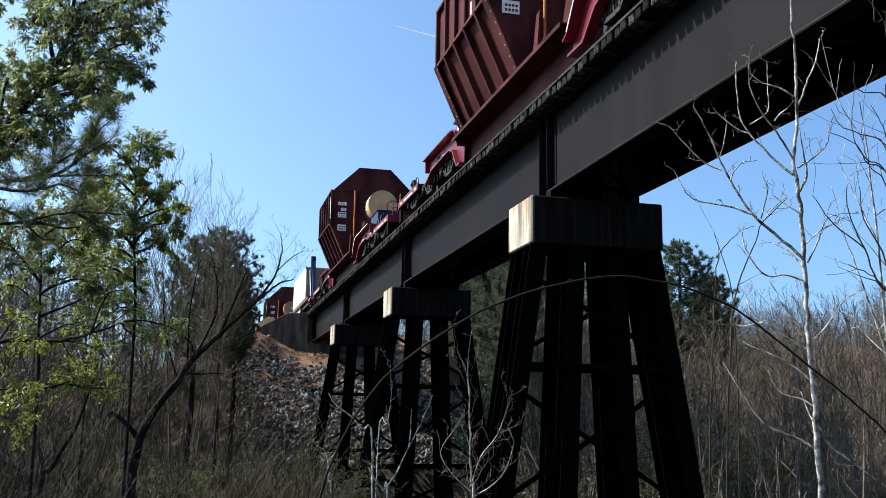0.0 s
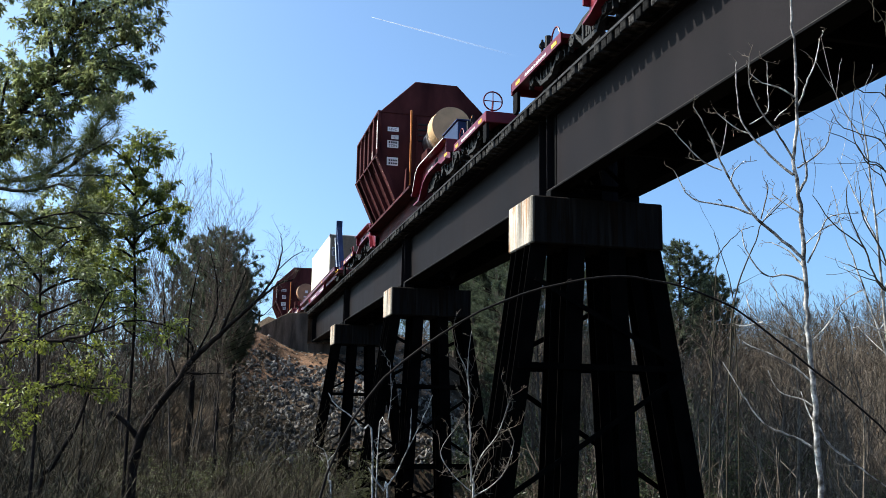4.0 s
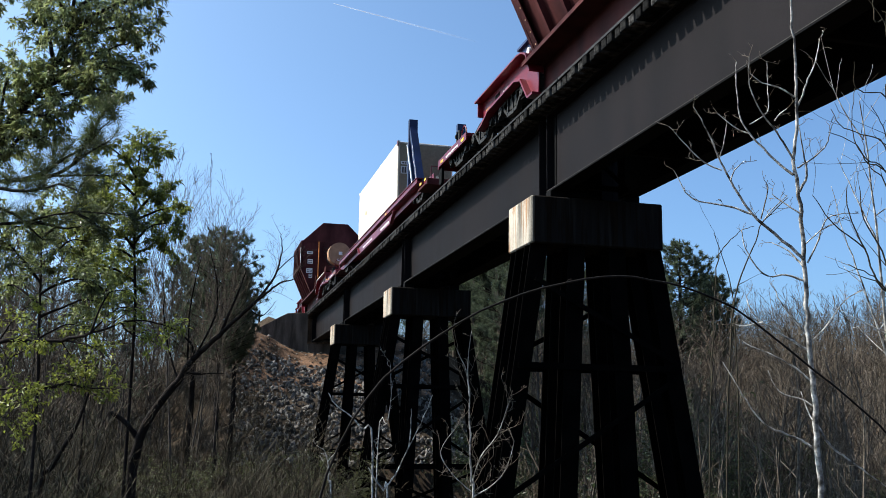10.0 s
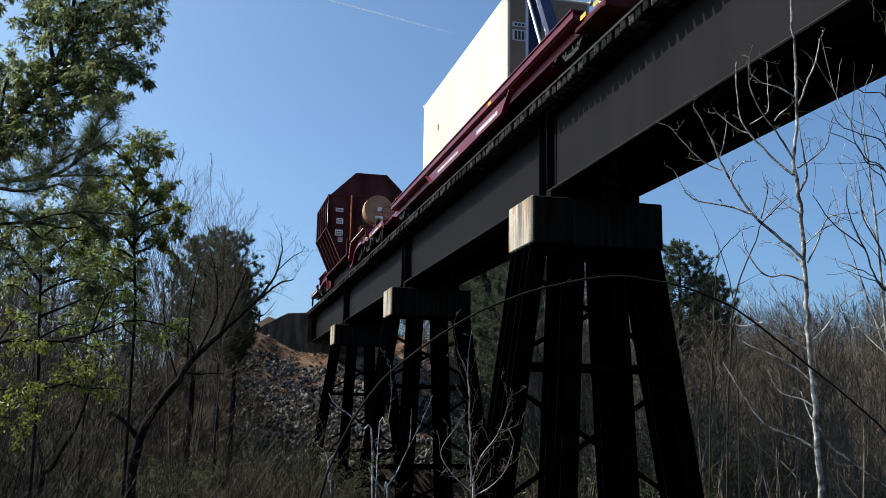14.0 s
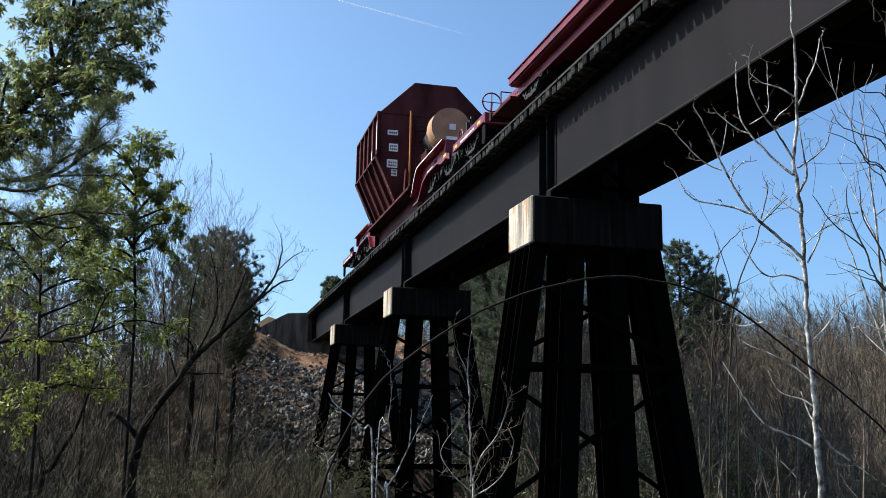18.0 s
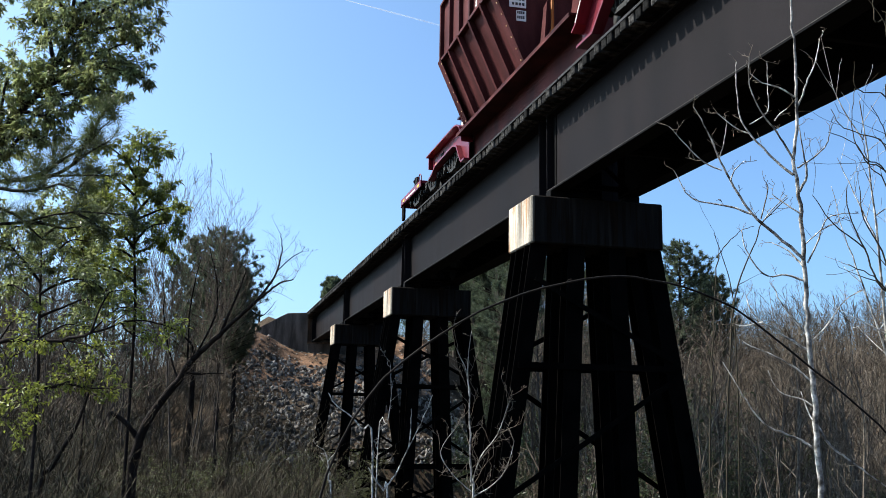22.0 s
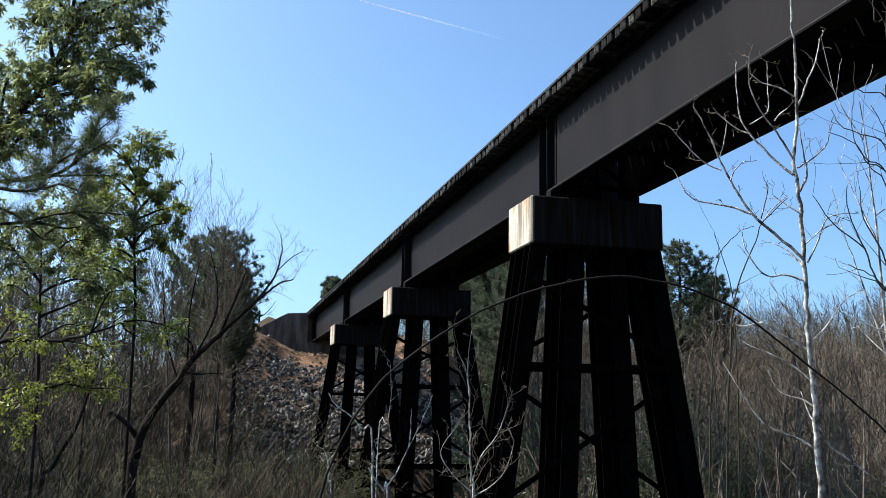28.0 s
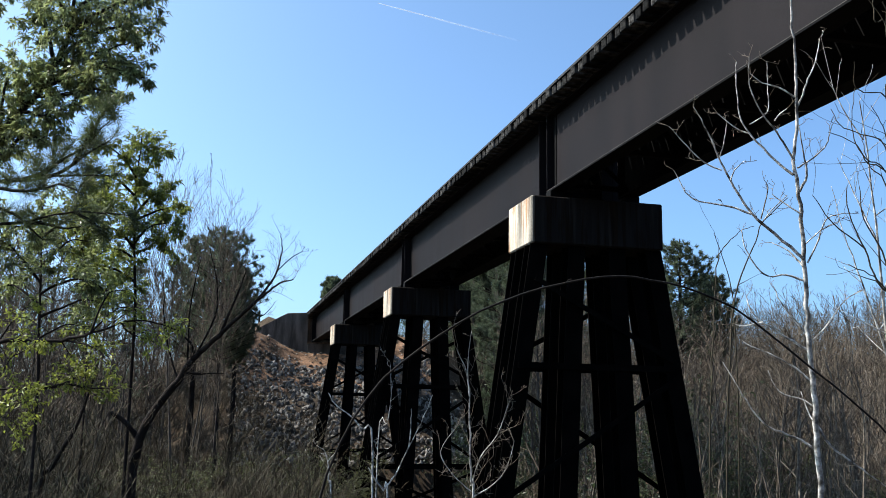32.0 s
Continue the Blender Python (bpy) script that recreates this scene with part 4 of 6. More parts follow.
BUSHY = [pine_tree(66, 9.6, 0.2, 0.028, FULL, 11), pine_tree(67, 9.0, 0.2, 0.028, FULL, 11)]
for tree in BUSHY:
    tree["label"] = "full round-headed pine, dark green, on the far bank"
plant(BUSHY, [(64, -18.5, 1.25), (68, -22, 1.4), (62, -21.5, 1.3), (72, -20, 1.15), (58, -20, 1.2), (60, -24, 1.35), (66, -25.5, 1.4)], r)

# --- leaning dark tree on the bank, and pale saplings before the piers
def drawn_plant(name, label, category, stems, material, seed, twig=0.35, density=2.0, group=""):
    """A plant whose stems follow a few points (x, y, z), from radius r0 to r1; short side twigs sprout by chance."""
    r = random.Random(seed)
    ob = thing(name, Matrix.Identity(4), label, category, group)
    twigs = []
    for pts, r0, r1 in stems:
        pts = [Vector(p) for p in pts]
        fine = []
        for a, b, c, e in zip([pts[0]] + pts[:-2], pts[:-1], pts[1:], pts[2:] + [pts[-1]]):
            for k in range(4):
                t = k / 4
                fine.append(0.5 * ((2 * b) + (c - a) * t + (2 * a - 5 * b + 4 * c - e) * t * t + (3 * b - a - 3 * c + e) * t ** 3))
        fine.append(pts[-1])
        jag = [p + Vector((r.gauss(0, 1), r.gauss(0, 1), r.gauss(0, 1))) * min(0.005, r0 * 0.5) for p in fine]
        n = len(jag) - 1
        segs = [(tuple(jag[i]), tuple(jag[i + 1]), r0 + (r1 - r0) * i / n, r0 + (r1 - r0) * (i + 1) / n) for i in range(n)]
        part("stem" if r0 == stems[0][1] else "branch", np_mesh("stem", *chain(segs, 8), material), None, ob)
        for a, b, ra, rb in segs:
            ln = (Vector(b) - Vector(a)).length
            if r.random() < density * ln and ra < 0.03:
                d = (Vector(b) - Vector(a)).normalized()
                side = Vector((r.gauss(0, 1), r.gauss(0, 1), r.gauss(0, 1)))
                nd = (d * 0.6 + side.normalized() * 0.8 + Vector((0, 0, 0.3))).normalized()
                sub, tips = [[], []], []
                grow(r, Vector(b), nd, twig * r.uniform(0.4, 1.2), rb * 0.6, 0, dict(steps=(4, 3), kids=(1,), bare=(0.3,), wiggle=0.16, rise=(0.05, 0.05), spread=(0.7,), ratio=(0.6,), slim=0.7, thin=0.0016, leafy=9), sub, tips)
                twigs += sub[0] + sub[1]
    if twigs:
        part("twigwork", np_mesh("twigwork", *tubes(twigs, 4), material), None, ob)
    return ob


# --- drawn trees: limbs follow a few points, twigs, leaves and needles sprout along them
def start(name, label, category, bark, seed, group=""):
    return dict(ob=thing(name, Matrix.Identity(4), label, category, group), bark=bark, r=random.Random(seed), twigs=[], leaves=[], tufts=[], count=0)


def limb(plant_in, pts, r0, r1, leafy=None, reach=0.5, every=0.1, kind="leaf", root=False, fork=2, droop=0.1):
    """One limb. From the fraction leafy of its length on it carries twigs up to reach long, with leaves, needle tufts or nothing on them."""
    r, ob = plant_in["r"], plant_in["ob"]
    pts = [Vector(p) for p in pts]
    if root:
        pts.insert(0, Vector((pts[0].x, pts[0].y, ground_z(pts[0].x, pts[0].y) - 0.3)))
    fine = []
    for a, b, c, e in zip([pts[0]] + pts[:-2], pts[:-1], pts[1:], pts[2:] + [pts[-1]]):
        for k in range(4):
            t = k / 4
            fine.append(0.5 * ((2 * b) + (c - a) * t + (2 * a - 5 * b + 4 * c - e) * t * t + (3 * b - a - 3 * c + e) * t ** 3))
    fine.append(pts[-1])
    jag = [p + Vector((r.gauss(0, 1), r.gauss(0, 1), r.gauss(0, 1))) * min(0.005, r0 * 0.22) for p in fine]
    n = len(jag) - 1
    rad = [r0 + (r1 - r0) * i / n for i in range(n + 1)]
    segs = [(tuple(jag[i]), tuple(jag[i + 1]), rad[i], rad[i + 1]) for i in range(n)]
    first = plant_in["count"] == 0
    plant_in["count"] += 1
    part("trunk" if first else "limb", np_mesh("limb", *chain(segs, 8 if r0 > 0.02 else 6), plant_in["bark"]), None, ob)
    if leafy is None:
        return
    total = sum((b - a).length for a, b in zip(jag, jag[1:]))
    gone, due = 0.0, leafy * total
    for i in range(n):
        step = (jag[i + 1] - jag[i]).length
        while due < gone + step:
            k = (due - gone) / step
            p, d = jag[i].lerp(jag[i + 1], k), (jag[i + 1] - jag[i]).normalized()
            sprout(plant_in, p, d, reach * r.uniform(0.35, 1.0) * (1.0 - 0.35 * due / total), min(0.007, rad[i] * (0.5 if kind == "leaf" else 0.34)), kind, fork, droop)
            due += every * r.uniform(0.6, 1.4)
        gone += step
    sprout(plant_in, jag[-1], (jag[-1] - jag[-2]).normalized(), reach * 0.5, min(0.006, r1), kind, fork, droop)


def sprout(plant_in, p, d, length, radius, kind, fork, droop):
    r = plant_in["r"]
    side = Vector((r.gauss(0, 1), r.gauss(0, 1), r.gauss(0, 0.8)))
    d = (d * 0.55 + side.normalized() * 0.8 + Vector((0, 0, 0.12))).normalized()
    n = 4
    for i in range(n):
        d = Vector((d.x + r.gauss(0, 0.16), d.y + r.gauss(0, 0.16), d.z + r.gauss(0, 0.14) - (droop if kind == "leaf" else -0.06))).normalized()
        q = p + d * (length / n)
        plant_in["twigs"].append((tuple(p), tuple(q), max(radius * (1 - 0.8 * i / n), 0.0022), max(radius * (1 - 0.8 * (i + 1) / n), 0.0018)))
        p = q
        if fork and 0 < i < n:
            if r.random() < 0.8:
                sprout(plant_in, p, d, length * r.uniform(0.3, 0.55), radius * 0.6, kind, fork - 1, droop)
        if kind == "leaf" and i:
            for k in (0.0, 0.5):
                w = d * 0.5 + Vector((r.gauss(0, 0.7), r.gauss(0, 0.7), r.gauss(0, 0.4) - 0.5))
                plant_in["leaves"].append((tuple(p - d * (length / n) * (k + r.uniform(-0.2, 0.3)) + Vector((r.gauss(0, 0.02), r.gauss(0, 0.02), r.gauss(0, 0.02)))), tuple(w)))
    if kind == "leaf":
        for _ in range(2):
            w = d * 0.8 + Vector((r.gauss(0, 0.5), r.gauss(0, 0.5), r.gauss(0, 0.3) - 0.4))
            plant_in["leaves"].append((tuple(p), tuple(w)))
    elif kind == "needle":
        plant_in["tufts"].append((tuple(p), tuple(d)))


def leaf_blades(seed, leaves, length, width):
    """Pointed leaves folded along the midrib, hanging with their faces up."""
    rs = np.random.RandomState(seed)
    pos, way = np.array([q[0] for q in leaves]), np.array([q[1] for q in leaves])
    m = len(pos)
    way /= np.linalg.norm(way, axis=1)[:, None] + 1e-9
    side = np.cross(way, np.array([[0, 0, 1.0]]) + rs.normal(size=(m, 3)) * 0.55)
    side /= np.linalg.norm(side, axis=1)[:, None] + 1e-9
    nor = np.cross(side, way)
    ln, wd = (length * rs.uniform(0.6, 1.25, m))[:, None], (width * rs.uniform(0.7, 1.25, m))[:, None]
    base, mid, end = pos + way * ln * 0.12, pos + way * ln * 0.55, pos + way * ln * 1.12 - nor * ln * 0.12 * np.sign(nor[:, 2:3])
    v = np.stack([base, mid + side * wd * 0.5 + nor * wd * 0.2, end, mid - side * wd * 0.5 + nor * wd * 0.2], axis=1).reshape(-1, 3)
    return v, (np.array([[0, 1, 2], [0, 2, 3]])[None] + (np.arange(m) * 4)[:, None, None]).reshape(-1, 3)


def finish(plant_in, leaf=0.1, wide=0.038, material=None, needle=0.22, blade=0.004, per=16, twig=None):
    ob, r = plant_in["ob"], plant_in["r"]
    if plant_in["twigs"]:
        part("twigwork", np_mesh("twigwork", *tubes(plant_in["twigs"], 3), twig or plant_in["bark"]), None, ob)
    if plant_in["leaves"]:
        part("crown", np_mesh("crown", *leaf_blades(r.randrange(10 ** 6), plant_in["leaves"], leaf, wide), material or LEAF), None, ob)
    if plant_in["tufts"]:
        part("foliage", np_mesh("needles", *needle_cloud(r, plant_in["tufts"], per, needle, blade), material or NEEDLE), None, ob)
    return ob


def tufted_pine(label, foot, low, high, wide, seed, needle=0.2, blade=0.02, limbs=96, per=26):
    """A pine with a full rounded crown from height low to high, wide to each side; needles in tight tufts at the ends of its limbs."""
    p = start("pine_tree", label, "tree", DARK_BARK, seed, "pines of the wood")
    r = p["r"]
    x, y = foot
    top = Vector((x + r.gauss(0, 0.15), y + r.gauss(0, 0.15), high))
    limb(p, [(x, y, low - 1.0), (x + r.gauss(0, 0.1), y, (low + high) / 2), tuple(top)], 0.018 * (high - low) + 0.06, 0.03, root=True)
    for i in range(limbs):
        k = (i + 0.5) / limbs
        z = low + (high - low) * k * 0.93
        span = wide * math.sqrt(max(0.05, 1 - (2 * k - 0.95) ** 2 * 0.9)) * r.uniform(0.65, 1.08)
        a = i * 2.4 + r.gauss(0, 0.3)
        dx, dy = math.cos(a) * span, math.sin(a) * span
        limb(p, [(x, y, z - span * 0.15), (x + dx * 0.5, y + dy * 0.5, z + r.gauss(0, 0.1)), (x + dx, y + dy, z + span * 0.3)], 0.03, 0.01, 0.3, 0.24 * wide, 0.085 * wide, "needle", False, 1)
    return finish(p, needle=needle, blade=blade, per=per)


NEEDLE_LONG = mat("long_green_needles", (0.06, 0.08, 0.028), 0.45, 0.0, 0.3, 1, 20, 0.0, island=0.5, translucent=0.3, spec=0.3)
LEAF_DEEP = mat("deep_green_glossy_leaf", (0.19, 0.22, 0.085), 0.28, 0.0, 0.3, 1.5, 20, 0.0, island=0.6, translucent=0.58, spec=0.7)

tall = start("broadleaf_tree", "tall broadleaf tree with glossy deep green drooping leaves", "tree", DARK_BARK, 71)
limb(tall, [(14.44, 3.4, 2.87), (14.17, 3.31, 4.11), (13.89, 2.89, 4.89), (13.68, 2.62, 5.55), (13.52, 2.33, 5.89), (13.35, 2.09, 6.31), (13.21, 1.92, 6.73), (13.09, 1.87, 7.18), (12.94, 1.83, 7.79)], 0.085, 0.015, 0.5, 0.717, 0.065, root=True)
limb(tall, [(13.65, 2.62, 5.54), (13.31, 2.23, 5.91), (12.98, 1.77, 6.05), (12.68, 1.35, 6.12), (12.42, 1.05, 6.14)], 0.035, 0.008, 0.25, 0.615, 0.05)
limb(tall, [(13.52, 2.33, 5.89), (13.11, 1.91, 5.82), (12.69, 1.47, 5.8), (12.31, 1.1, 5.64)], 0.035, 0.008, 0.25, 0.512, 0.05)
limb(tall, [(13.28, 2.08, 6.29), (13.29, 1.78, 6.66), (13.31, 1.42, 6.9), (13.38, 1.13, 7.02), (13.48, 1, 7.12)], 0.035, 0.008, 0.2, 0.615, 0.05)
limb(tall, [(13.16, 1.91, 6.71), (12.78, 1.52, 6.89), (12.44, 1.18, 6.94), (12.14, 0.92, 6.92)], 0.035, 0.008, 0.15, 0.615, 0.05)
limb(tall, [(13.11, 1.89, 6.94), (13.13, 1.59, 7.36), (13.19, 1.31, 7.64), (13.27, 1.1, 7.88)], 0.035, 0.008, 0.2, 0.615, 0.065)
limb(tall, [(13.28, 2.08, 6.29), (13.5, 2.22, 6.77), (13.75, 2.4, 7.19), (13.96, 2.51, 7.75)], 0.035, 0.008, 0.2, 0.512, 0.05)
limb(tall, [(13.16, 1.91, 6.71), (12.92, 1.98, 6.93), (12.69, 2.04, 7.15), (12.44, 2.03, 7.35)], 0.035, 0.008, 0.1, 0.512, 0.06)
limb(tall, [(12.5, 1.33, 6.06), (12.4, 1.1, 5.95), (12.29, 0.93, 5.89), (12.2, 0.81, 5.85)], 0.035, 0.008, 0.4, 0.205, 0.045)
limb(tall, [(13.86, 2.77, 5.22), (13.99, 2.84, 5.75), (14.11, 2.83, 6.21), (14.25, 2.76, 6.48)], 0.035, 0.008, 0.25, 0.512, 0.05)
limb(tall, [(13.8, 2.7, 5.41), (13.46, 2.45, 5.62), (13.16, 2.14, 5.51), (12.83, 1.85, 5.54)], 0.035, 0.008, 0.25, 0.564, 0.05)
limb(tall, [(13.95, 2.9, 4.9), (13.62, 2.61, 5.15), (13.33, 2.36, 5.27), (13.07, 2.1, 5.14)], 0.035, 0.008, 0.25, 0.512, 0.05)
limb(tall, [(13.58, 2.48, 5.74), (13.37, 2.46, 5.91), (13.15, 2.32, 6.01), (12.95, 2.34, 6.14)], 0.035, 0.008, 0.3, 0.359, 0.05)
limb(tall, [(13.52, 2.33, 5.89), (13.63, 2.15, 6.16), (13.68, 1.81, 6.55), (13.75, 1.41, 6.79), (13.85, 1.11, 6.98)], 0.035, 0.008, 0.2, 0.564, 0.05)
limb(tall, [(13.95, 2.9, 4.9), (13.92, 3.12, 5.7), (13.86, 3.09, 6.35), (13.82, 3.06, 6.84), (13.8, 3.03, 7.26), (13.79, 3.1, 7.77)], 0.035, 0.008, 0.4, 0.338, 0.06)
limb(tall, [(14.03, 3.04, 4.67), (13.72, 3.11, 5.31), (13.41, 2.9, 5.56), (13.14, 2.79, 5.72)], 0.035, 0.008, 0.3, 0.512, 0.05)
finish(tall, 0.085, 0.026, LEAF_DEEP).location = (0.04, 0.14, 0)

second = start("broadleaf_tree", "slender broadleaf tree in fresh green leaf on a thin trunk", "tree", DARK_BARK, 73)
limb(second, [(20.52, 1.14, 2.62), (20.23, 1.17, 4), (20, 1.24, 5.14), (19.8, 1.26, 6.04), (19.6, 1.22, 6.83), (19.49, 1.2, 7.16)], 0.04, 0.01, 0.7, 0.569, 0.073, root=True)
limb(second, [(19.77, 1.24, 6.28), (19.49, 1.44, 6.55), (19.24, 1.71, 6.75), (19.03, 2.02, 6.84)], 0.03, 0.007, 0.2, 0.621, 0.068)
limb(second, [(19.79, 1.25, 6.16), (19.82, 1.07, 6.54), (19.85, 0.92, 6.93), (19.93, 0.85, 7.14)], 0.03, 0.007, 0.25, 0.517, 0.073)
limb(second, [(19.9, 1.24, 5.59), (19.56, 0.96, 5.89), (19.27, 0.68, 5.97), (19.03, 0.57, 5.98)], 0.03, 0.007, 0.2, 0.517, 0.079)
limb(second, [(19.92, 1.24, 5.48), (19.99, 0.85, 5.7), (20.11, 0.58, 5.82), (20.26, 0.38, 5.87)], 0.03, 0.007, 0.3, 0.414, 0.073)
limb(second, [(19.84, 1.25, 5.93), (19.66, 1.59, 6.22), (19.52, 1.91, 6.28), (19.35, 2.12, 6.34)], 0.03, 0.007, 0.2, 0.673, 0.068)
limb(second, [(19.94, 1.24, 5.36), (20.14, 1.54, 5.8), (20.39, 1.85, 6.01), (20.66, 2.16, 6.11)], 0.03, 0.007, 0.2, 0.621, 0.073)
limb(second, [(20, 1.23, 5.02), (19.71, 0.98, 5.28), (19.47, 0.76, 5.33), (19.26, 0.59, 5.33)], 0.03, 0.007, 0.2, 0.621, 0.073)
limb(second, [(20.02, 1.23, 4.9), (19.8, 1.53, 5.2), (19.63, 1.84, 5.2), (19.48, 2.14, 5.1)], 0.03, 0.007, 0.2, 0.725, 0.068)
limb(second, [(20.06, 1.21, 4.68), (20.26, 1.48, 4.87), (20.5, 1.78, 4.95), (20.78, 2.07, 4.74)], 0.03, 0.007, 0.2, 0.621, 0.073)
limb(second, [(20.04, 1.22, 4.79), (20.12, 0.97, 4.94), (20.23, 0.82, 5.08), (20.37, 0.61, 5)], 0.03, 0.007, 0.3, 0.517, 0.09)
limb(second, [(20.13, 1.18, 4.22), (19.86, 1.48, 4.4), (19.63, 1.84, 4.46), (19.4, 2.19, 4.46)], 0.03, 0.007, 0.2, 0.621, 0.073)
finish(second, 0.1, 0.035, LEAF).location = (0.07, 0.27, 0)

third = start("broadleaf_tree", "broadleaf tree with dark green leaves behind the pine boughs", "tree", DARK_BARK, 75)
limb(third, [(17.49, 2.69, 1.28), (17.22, 2.72, 2.79), (17.05, 2.74, 3.73), (16.92, 2.77, 4.49), (16.8, 2.77, 5.15)], 0.034, 0.008, 0.8, 0.528, 0.112, root=True)
limb(third, [(17.05, 2.74, 3.73), (16.85, 3.02, 4.07), (16.66, 3.22, 4.27), (16.5, 3.46, 4.32)], 0.026, 0.006, 0.2, 0.924, 0.067)
limb(third, [(17, 2.75, 4.01), (17.09, 2.5, 4.33), (17.22, 2.3, 4.52), (17.36, 2.04, 4.51)], 0.026, 0.006, 0.2, 0.924, 0.067)
limb(third, [(17.08, 2.73, 3.54), (16.72, 2.35, 3.7), (16.37, 1.96, 3.73), (16.06, 1.57, 3.52)], 0.026, 0.006, 0.25, 0.792, 0.067)
limb(third, [(16.92, 2.77, 4.49), (16.97, 2.47, 4.76), (17.05, 2.27, 4.99), (17.13, 1.97, 5.13)], 0.026, 0.006, 0.25, 0.792, 0.073)
limb(third, [(16.94, 2.76, 4.39), (16.8, 3.06, 4.59), (16.67, 3.26, 4.6), (16.56, 3.44, 4.52)], 0.026, 0.006, 0.3, 0.66, 0.084)
limb(third, [(17.12, 2.73, 3.35), (17.29, 3.05, 3.6), (17.47, 3.27, 3.71), (17.69, 3.58, 3.67)], 0.026, 0.006, 0.25, 0.792, 0.078)
limb(third, [(17.15, 2.73, 3.16), (17.18, 2.38, 3.33), (17.2, 2.03, 3.49), (17.27, 1.71, 3.41)], 0.026, 0.006, 0.4, 0.66, 0.09)
finish(third, 0.085, 0.038, LEAF_DEEP)

fresh = start("broadleaf_tree", "small broadleaf tree with thin yellow-green backlit leaves", "tree", DARK_BARK, 76)
limb(fresh, [(18.8, 2.08, 1.88), (18.56, 2.19, 3.32), (18.41, 2.26, 4.25), (18.28, 2.29, 4.97), (18.13, 2.21, 5.7)], 0.022, 0.007, 0.85, 0.462, 0.07, root=True)
limb(fresh, [(18.35, 2.27, 4.56), (18.03, 2.11, 5.15), (17.77, 1.95, 5.42), (17.52, 1.8, 5.59)], 0.02, 0.006, 0.35, 0.528, 0.056, fork=1)
limb(fresh, [(18.37, 2.28, 4.46), (18.5, 2.49, 5), (18.67, 2.69, 5.3), (18.89, 2.92, 5.38)], 0.02, 0.006, 0.35, 0.528, 0.056, fork=1)
limb(fresh, [(18.28, 2.29, 4.97), (18.52, 2.13, 5.47), (18.81, 1.91, 5.6)], 0.02, 0.006, 0.35, 0.528, 0.056, fork=1)
limb(fresh, [(18.41, 2.26, 4.25), (18.23, 2.53, 4.63), (18.09, 2.71, 4.7), (17.94, 2.83, 4.72)], 0.02, 0.006, 0.35, 0.528, 0.056, fork=1)
finish(fresh, 0.1, 0.045, LEAF_YOUNG)

young = start("young_tree", "understorey tree with level sprays of bright yellow-green leaves", "tree", DARK_BARK, 77)
limb(young, [(10.67, 2.29, 1.4), (10.54, 2.26, 1.85), (10.36, 2, 2.26), (10.24, 1.66, 2.28), (10.13, 1.38, 2.29), (10.02, 1.1, 2.36), (9.89, 0.81, 2.47)], 0.035, 0.008, 0.75, 0.3, 0.128, root=True, fork=1)
limb(young, [(10.17, 1.38, 2.3), (10.01, 1.15, 2.25), (9.87, 0.94, 2.16), (9.76, 0.85, 2.05)], 0.011, 0.003, 0.4, 0.33, 0.08, fork=1)
limb(young, [(9.98, 1.1, 2.36), (10.02, 0.96, 2.54), (10.07, 0.83, 2.64), (10.13, 0.67, 2.65)], 0.011, 0.003, 0.3, 0.39, 0.08, fork=1)
limb(young, [(9.89, 0.81, 2.47), (9.8, 0.62, 2.49), (9.72, 0.42, 2.45), (9.65, 0.22, 2.38)], 0.011, 0.003, 0.2, 0.3, 0.072, fork=1)
limb(young, [(10.24, 1.66, 2.28), (10.28, 1.49, 2.4), (10.34, 1.37, 2.47), (10.41, 1.21, 2.46)], 0.011, 0.003, 0.3, 0.33, 0.08, fork=1)
limb(young, [(9.89, 0.81, 2.47), (9.95, 0.72, 2.37), (9.99, 0.56, 2.32), (10.04, 0.48, 2.3)], 0.011, 0.003, 0.3, 0.3, 0.096, fork=1)
limb(young, [(9.98, 1.1, 2.36), (10.03, 1, 2.71), (10.13, 0.93, 2.81), (10.24, 0.82, 2.83)], 0.011, 0.003, 0.4, 0.33, 0.08, fork=1)
limb(young, [(10.49, 2.11, 2.13), (10.51, 1.98, 2.4), (10.56, 1.9, 2.55), (10.63, 1.84, 2.65)], 0.011, 0.003, 0.3, 0.39, 0.08, fork=1)
limb(young, [(10.58, 2.26, 1.85), (10.34, 1.96, 1.96), (10.14, 1.84, 2.1), (9.95, 1.68, 2.17)], 0.011, 0.003, 0.3, 0.39, 0.08, fork=1)
limb(young, [(10.58, 2.26, 1.79), (10.39, 1.91, 1.8), (10.2, 1.56, 1.8), (10.01, 1.25, 1.85), (9.86, 1.04, 1.79)], 0.011, 0.003, 0.4, 0.3, 0.064, fork=1)
limb(young, [(10.2, 1.56, 1.8), (10.06, 1.33, 1.86), (9.94, 1.19, 1.92), (9.85, 1.11, 1.94)], 0.011, 0.003, 0.3, 0.27, 0.072, fork=1)
limb(young, [(10.62, 2.28, 1.62), (10.33, 1.99, 1.65), (10.07, 1.78, 1.65), (9.8, 1.57, 1.69)], 0.011, 0.003, 0.3, 0.39, 0.064, fork=1)
limb(young, [(10.67, 2.29, 1.4), (10.48, 2.06, 1.51), (10.33, 1.87, 1.52), (10.2, 1.75, 1.46)], 0.011, 0.003, 0.3, 0.36, 0.072, fork=1)
limb(young, [(10.01, 1.25, 1.85), (9.92, 1.03, 1.82), (9.85, 0.89, 1.82), (9.79, 0.79, 1.81)], 0.011, 0.003, 0.4, 0.15, 0.072, fork=1)
finish(young, 0.05, 0.022, LEAF_YOUNG)

